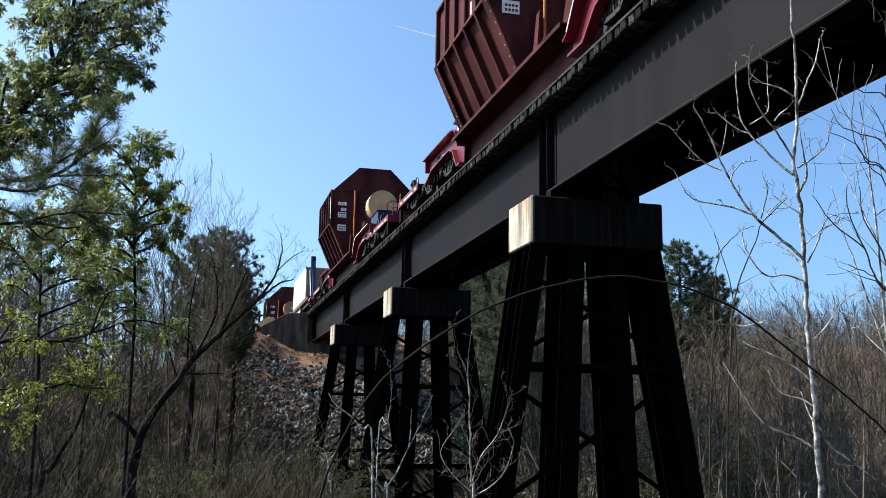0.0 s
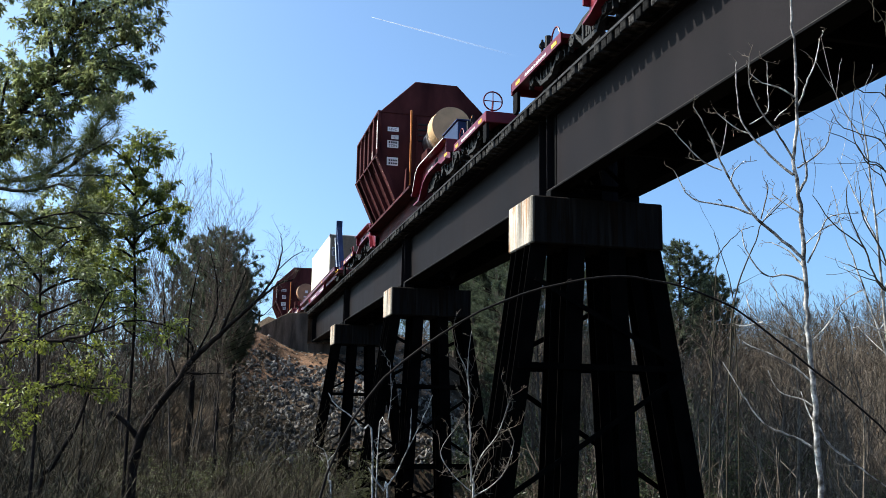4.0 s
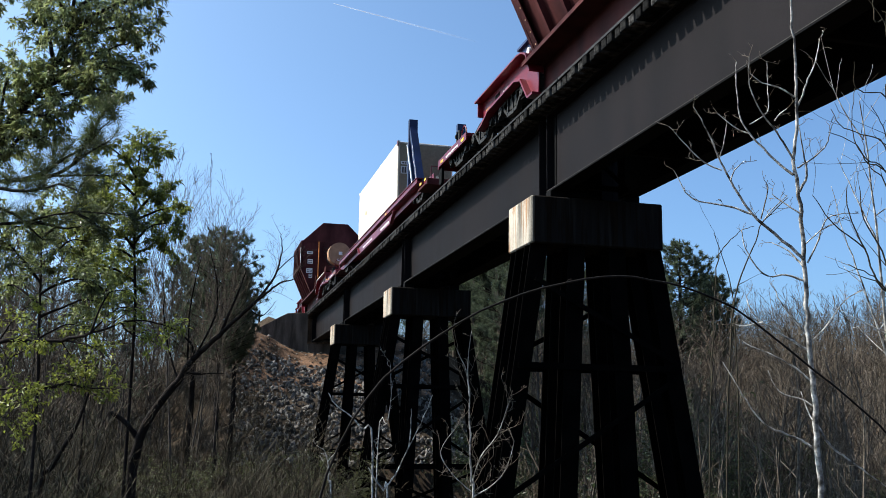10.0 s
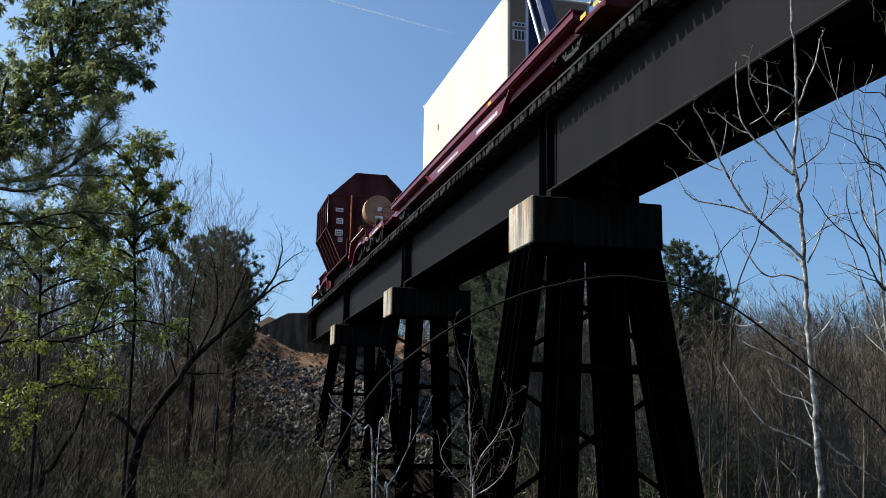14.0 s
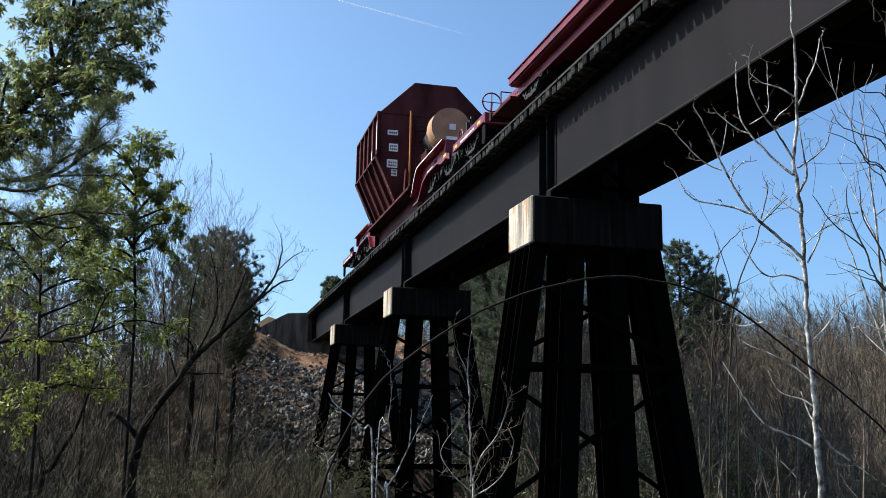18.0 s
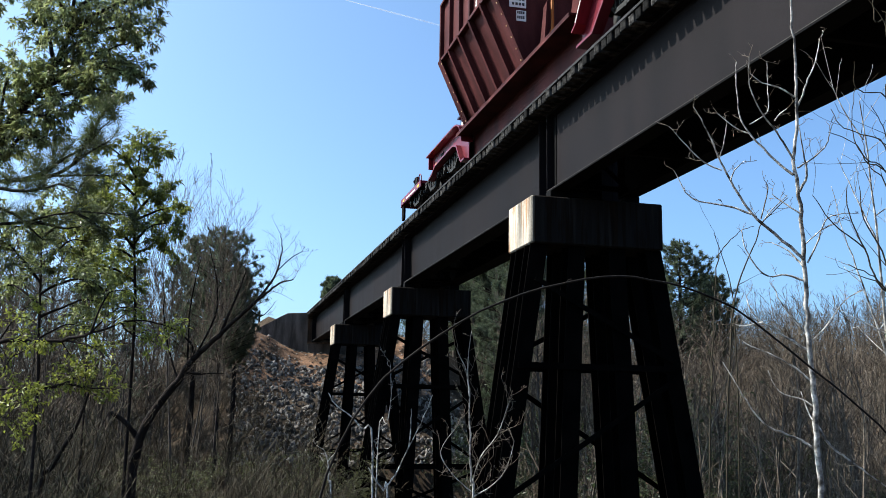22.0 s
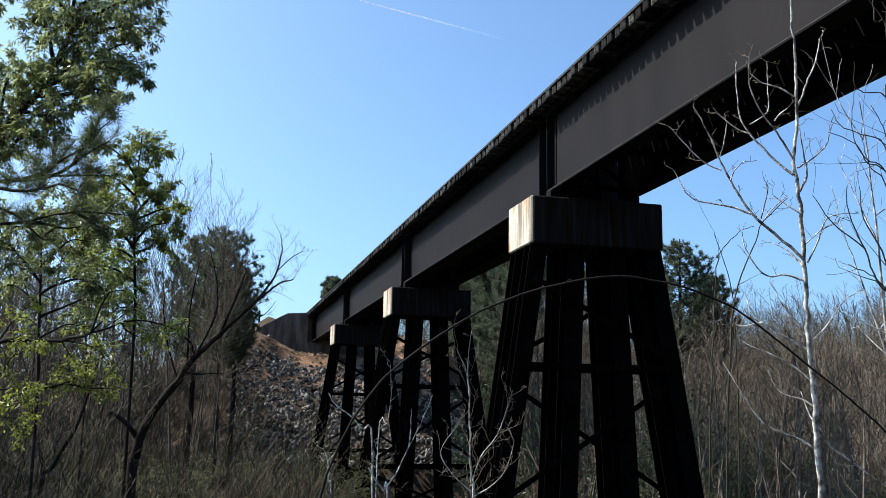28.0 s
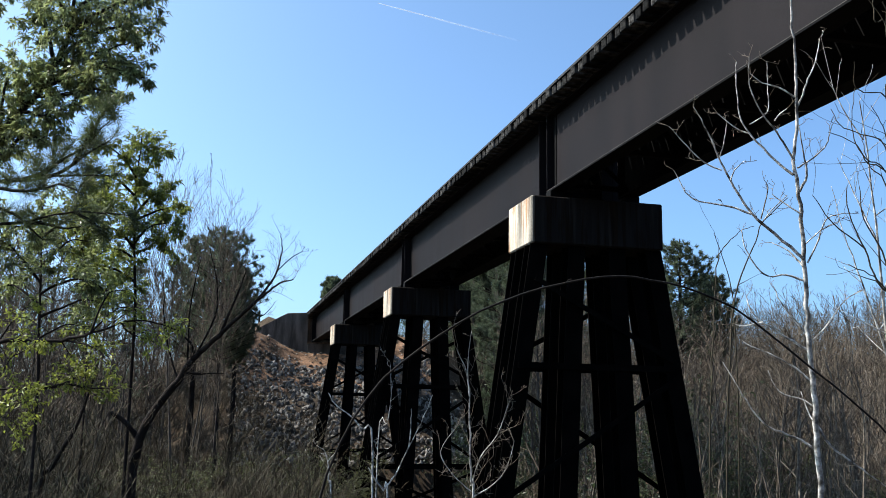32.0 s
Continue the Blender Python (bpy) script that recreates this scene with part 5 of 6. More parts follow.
near_pine = start("pine_tree", "young pine with long soft needles on spreading limbs", "tree", DARK_BARK, 81)
limb(near_pine, [(11.87, 3.17, 1.74), (11.49, 3.19, 3.48), (11.23, 3.2, 4.51), (11, 3.21, 5.42)], 0.09, 0.04, root=True)
limb(near_pine, [(11.37, 3.18, 3.9), (11, 2.5, 4.03), (10.65, 1.87, 4.04), (10.36, 1.44, 4.05), (10.09, 1.07, 4)], 0.024, 0.006, 0.45, 0.3, 0.12, kind="needle", fork=1)
limb(near_pine, [(10.92, 2.32, 4.04), (10.7, 1.88, 4.09), (10.49, 1.58, 4.23), (10.3, 1.34, 4.37), (10.11, 1.14, 4.55)], 0.024, 0.006, 0.4, 0.3, 0.1, kind="needle", fork=1)
limb(near_pine, [(10.59, 1.87, 4.06), (10.58, 1.64, 4.1), (10.55, 1.42, 4.28), (10.53, 1.26, 4.41), (10.54, 1.12, 4.5)], 0.024, 0.006, 0.3, 0.28, 0.11, kind="needle", fork=1)
limb(near_pine, [(10.97, 2.5, 4.02), (10.72, 2.16, 3.93), (10.46, 1.83, 3.87), (10.2, 1.55, 3.9), (9.98, 1.32, 3.79)], 0.024, 0.006, 0.3, 0.3, 0.11, kind="needle", fork=1)
limb(near_pine, [(11.42, 3.16, 3.6), (11.17, 2.63, 3.84), (10.99, 2.19, 3.75), (10.88, 1.96, 3.6), (10.79, 1.76, 3.41)], 0.024, 0.006, 0.35, 0.3, 0.12, kind="needle", fork=1)
limb(near_pine, [(11.44, 3.15, 3.47), (11.17, 2.55, 3.59), (10.93, 2.05, 3.6), (10.76, 1.8, 3.64), (10.55, 1.43, 3.69), (10.31, 0.84, 3.65)], 0.024, 0.006, 0.3, 0.26, 0.22, kind="needle", fork=1)
limb(near_pine, [(10.55, 1.43, 3.69), (10.47, 1.25, 3.59), (10.4, 1.09, 3.47)], 0.024, 0.006, 0.3, 0.2, 0.15, kind="needle", fork=1)
limb(near_pine, [(10.81, 1.94, 3.59), (10.82, 1.75, 3.6), (10.85, 1.55, 3.56), (10.88, 1.41, 3.6)], 0.024, 0.006, 0.3, 0.28, 0.12, kind="needle", fork=1)
limb(near_pine, [(10.36, 1.45, 4.17), (10.18, 1.26, 4.51), (10.07, 1.17, 4.64), (9.97, 1.11, 4.71)], 0.024, 0.006, 0.3, 0.22, 0.09, kind="needle", fork=1)
finish(near_pine, material=NEEDLE_LONG, needle=0.25, blade=0.0042, per=30)

leaning = start("leaning_tree", "dark leafless tree leaning over the bank among fine twigs", "tree", DARK_BARK, 5)
limb(leaning, [(20.03, 1.23, 0.27), (19.88, 1.17, 0.76), (19.76, 1.11, 1.06), (19.62, 0.99, 1.39), (19.43, 0.74, 1.81), (19.24, 0.45, 2.19), (19.09, 0.28, 2.49), (18.97, 0.13, 2.68), (18.81, -0.15, 2.95), (18.64, -0.42, 3.22), (18.43, -0.79, 3.59), (18.26, -1.09, 3.86), (18.11, -1.34, 4.06), (17.99, -1.59, 4.13)], 0.115, 0.009, 0.5, 0.9, 0.12, "bare", True)
limb(leaning, [(19.87, 1.12, 0.98), (19.79, 1.24, 1.2), (19.73, 1.47, 1.45), (19.7, 1.68, 1.57)], 0.06, 0.04)
limb(leaning, [(19.21, 0.16, 2.69), (19.12, 0.24, 2.93), (19.06, 0.38, 3.05), (18.97, 0.48, 3.32)], 0.03, 0.006, 0.2, 0.7, 0.12, "bare")
limb(leaning, [(18.9, -0.32, 3.16), (18.74, -0.44, 3.5), (18.54, -0.61, 3.96), (18.38, -0.71, 4.3)], 0.035, 0.006, 0.2, 0.9, 0.12, "bare")
limb(leaning, [(18.43, -0.95, 3.75), (18.25, -1.19, 4.09), (18.11, -1.31, 4.4), (17.99, -1.35, 4.71), (17.9, -1.3, 4.97)], 0.026, 0.006, 0.2, 0.7, 0.1, "bare")
limb(leaning, [(18.14, -1.28, 4.29), (17.98, -1.52, 4.53), (17.86, -1.73, 4.66)], 0.012, 0.006, 0.2, 0.4, 0.1, "bare")
limb(leaning, [(19.32, 0.34, 2.36), (19.12, -0.03, 2.34), (18.9, -0.47, 2.37)], 0.03, 0.006, 0.2, 0.4, 0.15, "bare")
limb(leaning, [(19.1, 0.13, 2.69), (19.01, -0.18, 3.47), (19.03, -0.2, 4.03), (19.11, -0.1, 4.49), (19.2, -0.01, 4.84)], 0.022, 0.006, 0.2, 0.9, 0.1, "bare")
limb(leaning, [(19.28, 0.28, 2.49), (19.21, 0.31, 3.46), (19.18, 0.24, 4.14), (19.18, 0.16, 4.6)], 0.022, 0.006, 0.2, 0.9, 0.1, "bare")
limb(leaning, [(18.49, -0.8, 3.59), (18.36, -1.03, 3.44), (18.18, -1.21, 3.59)], 0.012, 0.006, 0.2, 0.4, 0.12, "bare")
limb(leaning, [(19.38, 0.45, 2.2), (19.42, 0.65, 2.8), (19.44, 0.8, 3.47), (19.46, 0.81, 3.92)], 0.02, 0.006, 0.2, 0.9, 0.1, "bare")
finish(leaning, twig=TWIG)

stem = start("bare_tree", "thin dark leafless tree slanting out of the thicket", "tree", DARK_BARK, 6)
limb(stem, [(18.75, 2.71, 0.16), (18.58, 2.52, 0.58), (18.41, 2.3, 0.99), (18.23, 2.08, 1.45), (18.07, 1.95, 1.87), (17.88, 1.79, 2.47)], 0.06, 0.015, 0.4, 0.7, 0.15, "bare", True)
finish(stem, twig=TWIG)

sapling = start("sapling", "pale-barked leafless sapling with crooked twiggy branches", "tree", PALE, 9)
limb(sapling, [(7.26, -5.19, 0.6), (7.2, -5.15, 0.97), (7.12, -5.08, 1.5), (7.07, -5.04, 1.81), (7.03, -4.99, 2.13), (6.97, -4.94, 2.48), (6.92, -4.9, 2.86), (6.86, -4.86, 3.22), (6.82, -4.82, 3.49), (6.78, -4.76, 3.78), (6.72, -4.76, 4.12), (6.67, -4.73, 4.41), (6.64, -4.72, 4.65), (6.59, -4.67, 4.98), (6.52, -4.63, 5.41)], 0.029, 0.008, 0.5, 0.12, 0.35, "bare", True, fork=0)
limb(sapling, [(6.84, -4.83, 3.34), (6.91, -4.71, 3.45), (6.96, -4.65, 3.52)], 0.007, 0.0035, 0.3, 0.2, 0.16, "bare", fork=1)
limb(sapling, [(6.9, -4.88, 2.97), (6.89, -4.61, 3.16), (6.87, -4.38, 3.32), (6.83, -4.17, 3.59), (6.79, -4.05, 3.75), (6.74, -3.96, 3.88), (6.7, -3.85, 4.03), (6.66, -3.76, 4.12)], 0.015, 0.0035, 0.3, 0.2, 0.16, "bare", fork=1)
limb(sapling, [(6.86, -4.37, 3.31), (6.93, -4.2, 3.38), (7.02, -3.92, 3.45), (7.05, -3.78, 3.68)], 0.01, 0.0035, 0.3, 0.2, 0.16, "bare", fork=1)
limb(sapling, [(6.77, -4.06, 3.64), (6.83, -3.94, 3.71), (6.87, -3.8, 3.86), (6.91, -3.67, 4.02)], 0.007, 0.0035, 0.3, 0.2, 0.16, "bare", fork=1)
limb(sapling, [(6.76, -4.04, 3.74), (6.69, -4.04, 3.84), (6.62, -4.03, 3.98)], 0.006, 0.0035, 0.3, 0.2, 0.16, "bare", fork=1)
limb(sapling, [(6.77, -4.14, 3.56), (6.7, -4.14, 3.63), (6.63, -4.19, 3.69)], 0.006, 0.0035, 0.3, 0.2, 0.16, "bare", fork=1)
limb(sapling, [(6.85, -4.46, 3.27), (6.75, -4.47, 3.49), (6.7, -4.43, 3.54)], 0.006, 0.0035, 0.3, 0.2, 0.16, "bare", fork=1)
limb(sapling, [(6.85, -4.47, 3.24), (6.86, -4.57, 3.35), (6.85, -4.72, 3.49)], 0.006, 0.0035, 0.3, 0.2, 0.16, "bare", fork=1)
limb(sapling, [(6.91, -4.88, 2.9), (7.01, -4.82, 3.04), (7.12, -4.73, 3.13)], 0.01, 0.0035, 0.3, 0.2, 0.16, "bare", fork=1)
limb(sapling, [(6.81, -4.76, 3.66), (6.86, -4.69, 3.75), (6.91, -4.59, 3.87), (6.97, -4.46, 4.05), (7, -4.39, 4.22), (7.01, -4.38, 4.49), (7.02, -4.39, 4.71)], 0.012, 0.0035, 0.3, 0.2, 0.16, "bare", fork=1)
limb(sapling, [(6.92, -4.43, 4.03), (6.99, -4.35, 4.09), (7.05, -4.2, 4.23)], 0.007, 0.0035, 0.3, 0.2, 0.16, "bare", fork=1)
limb(sapling, [(6.91, -4.43, 4.11), (6.88, -4.59, 4.23), (6.88, -4.6, 4.42), (6.87, -4.6, 4.68)], 0.006, 0.0035, 0.3, 0.2, 0.16, "bare", fork=1)
limb(sapling, [(6.78, -4.76, 3.78), (6.73, -4.65, 3.88), (6.68, -4.51, 4.01), (6.63, -4.36, 4.13), (6.57, -4.23, 4.32), (6.48, -4.18, 4.53)], 0.011, 0.0035, 0.3, 0.2, 0.16, "bare", fork=1)
limb(sapling, [(6.68, -4.52, 4.08), (6.62, -4.53, 4.12), (6.56, -4.56, 4.15)], 0.006, 0.0035, 0.3, 0.2, 0.16, "bare", fork=1)
limb(sapling, [(6.69, -4.73, 4.31), (6.74, -4.62, 4.4), (6.8, -4.5, 4.45), (6.84, -4.41, 4.54)], 0.008, 0.0035, 0.3, 0.2, 0.16, "bare", fork=1)
limb(sapling, [(6.7, -4.76, 4.24), (6.69, -4.81, 4.34), (6.68, -4.86, 4.48), (6.66, -4.93, 4.64), (6.64, -4.97, 4.84)], 0.01, 0.0035, 0.3, 0.2, 0.16, "bare", fork=1)
limb(sapling, [(6.79, -4.79, 3.72), (6.73, -4.87, 3.78), (6.66, -4.97, 3.88), (6.61, -4.99, 3.98), (6.57, -4.99, 4.05)], 0.008, 0.0035, 0.3, 0.2, 0.16, "bare", fork=1)
limb(sapling, [(6.82, -4.81, 3.51), (6.72, -4.83, 3.64), (6.64, -4.75, 3.81), (6.56, -4.66, 4.01)], 0.013, 0.0035, 0.3, 0.2, 0.16, "bare", fork=1)
limb(sapling, [(6.9, -4.92, 2.93), (6.79, -4.95, 3.09), (6.68, -4.97, 3.27), (6.58, -5.09, 3.31)], 0.008, 0.0035, 0.3, 0.2, 0.16, "bare", fork=1)
limb(sapling, [(6.89, -4.87, 3.06), (6.87, -5.04, 3.21), (6.86, -5.21, 3.29)], 0.007, 0.0035, 0.3, 0.2, 0.16, "bare", fork=1)
limb(sapling, [(6.93, -4.9, 2.78), (6.98, -4.76, 2.83), (7.03, -4.62, 2.82), (7.06, -4.51, 2.93), (7.08, -4.44, 3.08), (7.08, -4.42, 3.21)], 0.01, 0.0035, 0.3, 0.2, 0.16, "bare", fork=1)
limb(sapling, [(7.02, -4.98, 2.19), (7.08, -4.86, 2.28), (7.13, -4.73, 2.37), (7.19, -4.61, 2.47), (7.22, -4.54, 2.6), (7.25, -4.55, 2.67)], 0.012, 0.0035, 0.3, 0.2, 0.16, "bare", fork=1)
limb(sapling, [(7.16, -4.64, 2.44), (7.26, -4.5, 2.41), (7.31, -4.46, 2.43)], 0.007, 0.0035, 0.3, 0.2, 0.16, "bare", fork=1)
limb(sapling, [(7.06, -5.02, 1.93), (7.11, -4.92, 2.04), (7.19, -4.75, 2.16), (7.27, -4.58, 2.24), (7.32, -4.53, 2.29)], 0.009, 0.0035, 0.3, 0.2, 0.16, "bare", fork=1)
limb(sapling, [(7.14, -5.1, 1.35), (7.21, -4.99, 1.45), (7.29, -4.79, 1.53), (7.35, -4.69, 1.62), (7.4, -4.56, 1.83), (7.44, -4.5, 1.97), (7.49, -4.43, 2.11)], 0.011, 0.0035, 0.3, 0.2, 0.16, "bare", fork=1)
limb(sapling, [(7.09, -5.05, 1.73), (7.16, -4.98, 1.79), (7.26, -4.83, 1.86), (7.31, -4.76, 2.04)], 0.008, 0.0035, 0.3, 0.2, 0.16, "bare", fork=1)
limb(sapling, [(7.1, -5.07, 1.6), (7.15, -5.04, 1.66), (7.18, -4.99, 1.86)], 0.007, 0.0035, 0.3, 0.2, 0.16, "bare", fork=1)
limb(sapling, [(7.11, -5.08, 1.57), (7.11, -5.19, 1.42), (7.1, -5.3, 1.33), (7.07, -5.47, 1.21), (7.05, -5.67, 1.08), (7.03, -5.83, 0.99)], 0.013, 0.0035, 0.3, 0.2, 0.16, "bare", fork=1)
limb(sapling, [(7.01, -4.97, 2.26), (6.98, -5.13, 2.41), (6.93, -5.29, 2.63), (6.91, -5.45, 2.72)], 0.007, 0.0035, 0.3, 0.2, 0.16, "bare", fork=1)
limb(sapling, [(7, -4.96, 2.32), (7.04, -4.87, 2.45), (7.07, -4.75, 2.62), (7.09, -4.72, 2.73)], 0.01, 0.0035, 0.3, 0.2, 0.16, "bare", fork=1)
finish(sapling, twig=GREY)

sticks = start("sapling", "pale dead forked sapling before the piers", "tree", PALE, 16)
limb(sticks, [(11.67, -2.28, 0.49), (11.6, -2.23, 0.71), (11.5, -2.34, 0.9), (11.36, -2.47, 1.24), (11.24, -2.58, 1.51), (11.11, -2.69, 1.85)], 0.016, 0.004, root=True)
limb(sticks, [(11.38, -2.47, 1.24), (11.29, -2.47, 1.44), (11.2, -2.45, 1.68)], 0.011, 0.004)
limb(sticks, [(11.65, -2.23, 0.7), (11.6, -2.11, 0.83), (11.55, -2.01, 0.98)], 0.012, 0.006)
limb(sticks, [(11.99, -2.2, 1.18), (11.87, -2.29, 1.5), (11.76, -2.31, 1.85), (11.67, -2.27, 2.27)], 0.009, 0.003, 0.3, 0.3, 0.2, "bare", root=True)
finish(sticks)

whip = start("sapling", "upright pale sapling with a tangle of fine twigs", "tree", PALE, 17)
limb(whip, [(12.11, -3.49, 0.44), (12.02, -3.44, 0.8), (11.88, -3.38, 1.37), (11.76, -3.33, 1.87), (11.68, -3.26, 2.19), (11.63, -3.12, 2.43)], 0.02, 0.004, 0.15, 0.7, 0.16, "bare", root=True)
limb(whip, [(12.07, -3.46, 0.72), (11.91, -3.53, 1.09), (11.75, -3.7, 1.38), (11.55, -3.83, 1.88)], 0.01, 0.003, 0.2, 0.5, 0.14, "bare")
limb(whip, [(12.09, -3.48, 0.58), (12.07, -3.73, 0.72), (12.05, -3.92, 0.94), (12.03, -4.03, 1.3)], 0.01, 0.003, 0.2, 0.5, 0.12, "bare")
limb(whip, [(11.78, -3.33, 1.87), (11.67, -3.28, 2.3), (11.54, -3.29, 2.68)], 0.007, 0.003, 0.2, 0.3, 0.2, "bare")
limb(whip, [(12.08, -3.46, 0.65), (12.07, -3.2, 0.87), (12.03, -3.03, 1.15), (11.9, -3.18, 1.44)], 0.008, 0.003, 0.2, 0.5, 0.14, "bare")
finish(whip, twig=GREY)

stub = start("sapling", "low pale forked sapling on the bank", "tree", PALE, 18)
limb(stub, [(14.42, -1.96, 0.23), (14.35, -1.91, 0.64), (14.31, -1.88, 0.93), (14.3, -1.81, 1.1)], 0.016, 0.005, 0.3, 0.4, 0.2, "bare", root=True)
limb(stub, [(14.31, -1.88, 0.91), (14.27, -1.97, 1.03), (14.24, -2.03, 1.1)], 0.009, 0.004)
finish(stub)

slip = start("sapling", "pale bent stem leaning on the bank below the piers", "tree", PALE, 19)
limb(slip, [(15.13, -2.7, 1.03), (15.12, -2.51, 1.38), (15.13, -2.3, 1.6), (15.16, -2.07, 1.77), (15.15, -1.97, 1.94)], 0.018, 0.007, root=True)
finish(slip)

tufted_pine("full round-headed pine, grey-green, on the far bank", (45.08, -0.72), 3.96, 10.4, 2.0, 66)
tufted_pine("smaller full pine beside a taller one", (47.14, -1.51), 3.81, 8.96, 0.95, 67)
tufted_pine("full pine behind bare twigs", (48.67, 0.44), 4.1, 10.61, 1.9, 68)
tufted_pine("dark pine standing over the leafless wood", (56.09, -30.27), 5.4, 13.52, 2.6, 69, 0.26, 0.03)
tufted_pine("dark pine beside a taller one over the wood", (57.37, -33.36), 5.56, 11.67, 1.8, 70, 0.26, 0.03, 80)
tufted_pine("far pine showing above the bridge deck", (99.57, -13.02), 12.57, 16.05, 1.35, 71, 0.34, 0.05, 70, 30)

FUZZ = dict(BARE, kids=(20, 8, 5), spread=(0.45, 0.5, 0.6), bare=(0.45, 0.15, 0.1), rise=(0.05, 0.12, 0.08, 0.05))
fuzz = bare_tree(120, 0.78 * (9.94 - ground_z(31.05, 0.72)), 0.0045, "fine-twigged leafless tree against the sky", FUZZ, BARK, 0.0025)
set_down(fuzz, 31.05, 0.72, 0, 1.0)
fuzz = bare_tree(121, 0.78 * (9.87 - ground_z(33, 0.33)), 0.0045, "fine-twigged leafless tree against the sky", FUZZ, BARK, 0.0025)
set_down(fuzz, 33, 0.33, 2, 1.0)
fuzz = bare_tree(122, 0.78 * (9.38 - ground_z(29.96, 0.5)), 0.0045, "fine-twigged leafless tree against the sky", FUZZ, BARK, 0.0025)
set_down(fuzz, 29.96, 0.5, 4, 1.0)
fuzz = bare_tree(123, 0.7 * (9.19 - ground_z(34.86, -0.48)), 0.0045, "fine-twigged leafless tree against the sky", FUZZ, BARK, 0.0025)
set_down(fuzz, 34.86, -0.48, 6, 1.0)


def evergreen_bush(x, y, size, seed):
    """A low rounded bush of small dark leaves on many stems."""
    p = start("evergreen_shrub", "low evergreen shrub with small olive leaves", "shrub", DARK_BARK, seed)
    z = ground_z(x, y)
    for i in range(13):
        a, k = i * 2.4, size * p["r"].uniform(0.6, 1.1)
        limb(p, [(x + 0.1 * math.cos(a), y + 0.1 * math.sin(a), z - 0.1), (x + 0.35 * k * math.cos(a), y + 0.35 * k * math.sin(a), z + 0.7 * k), (x + 0.6 * k * math.cos(a), y + 0.6 * k * math.sin(a), z + 1.15 * k)], 0.012, 0.004, 0.25, 0.4 * size, 0.08, "leaf", False, 1, 0.02)
    return finish(p, 0.07, 0.035, OLIVE)


OLIVE = mat("small_olive_leaf", (0.075, 0.08, 0.028), 0.4, 0.0, 0.3, 1.5, 20, 0.0, island=0.6, translucent=0.35, spec=0.4)
for i, (x, y, size) in enumerate(((26.83, 1.41, 2.2), (28.78, 0.73, 2.3), (26.39, 3.86, 2), (31.07, -2.75, 2.2), (31.67, -4.55, 2.2), (24.01, -13.85, 2.6), (24.6, -15.71, 2.8), (22.3, -16.44, 2.5), (28.33, 3.12, 2.1))):
    evergreen_bush(x, y, size, 140 + i)

# unseen copies of the tall tree beside the camera, added to shade the bank
for dx, dy in ((5.5, 7.0), (8.5, 8.6), (11.5, 10.0), (15.0, 9.0)):
    copy_thing(tall["ob"], Matrix.Translation((dx, dy, 0.8)))

drawn_plant("sapling", "leafless sapling with fine upswept branches", "tree", [
    ([(6.6, -5.6, -1.6), (6.5, -5.4, 1.0), (6.35, -5.22, 2.3), (6.2, -5.05, 3.2), (6.1, -4.9, 4.1)], 0.02, 0.004),
    ([(6.4, -5.27, 2.0), (6.4, -5.05, 2.7), (6.45, -4.95, 3.1), (6.5, -4.9, 3.5)], 0.009, 0.002),
    ([(6.35, -5.22, 2.3), (6.2, -5.3, 3.0), (6.1, -5.35, 3.6)], 0.008, 0.002),
    ([(6.25, -5.1, 3.0), (6.3, -4.95, 3.4), (6.35, -4.85, 3.7)], 0.007, 0.002),
    ([(6.15, -4.95, 3.8), (6.2, -4.85, 4.0), (6.25, -4.75, 4.3)], 0.006, 0.002)], PALE, 12, 0.5, 5.0)
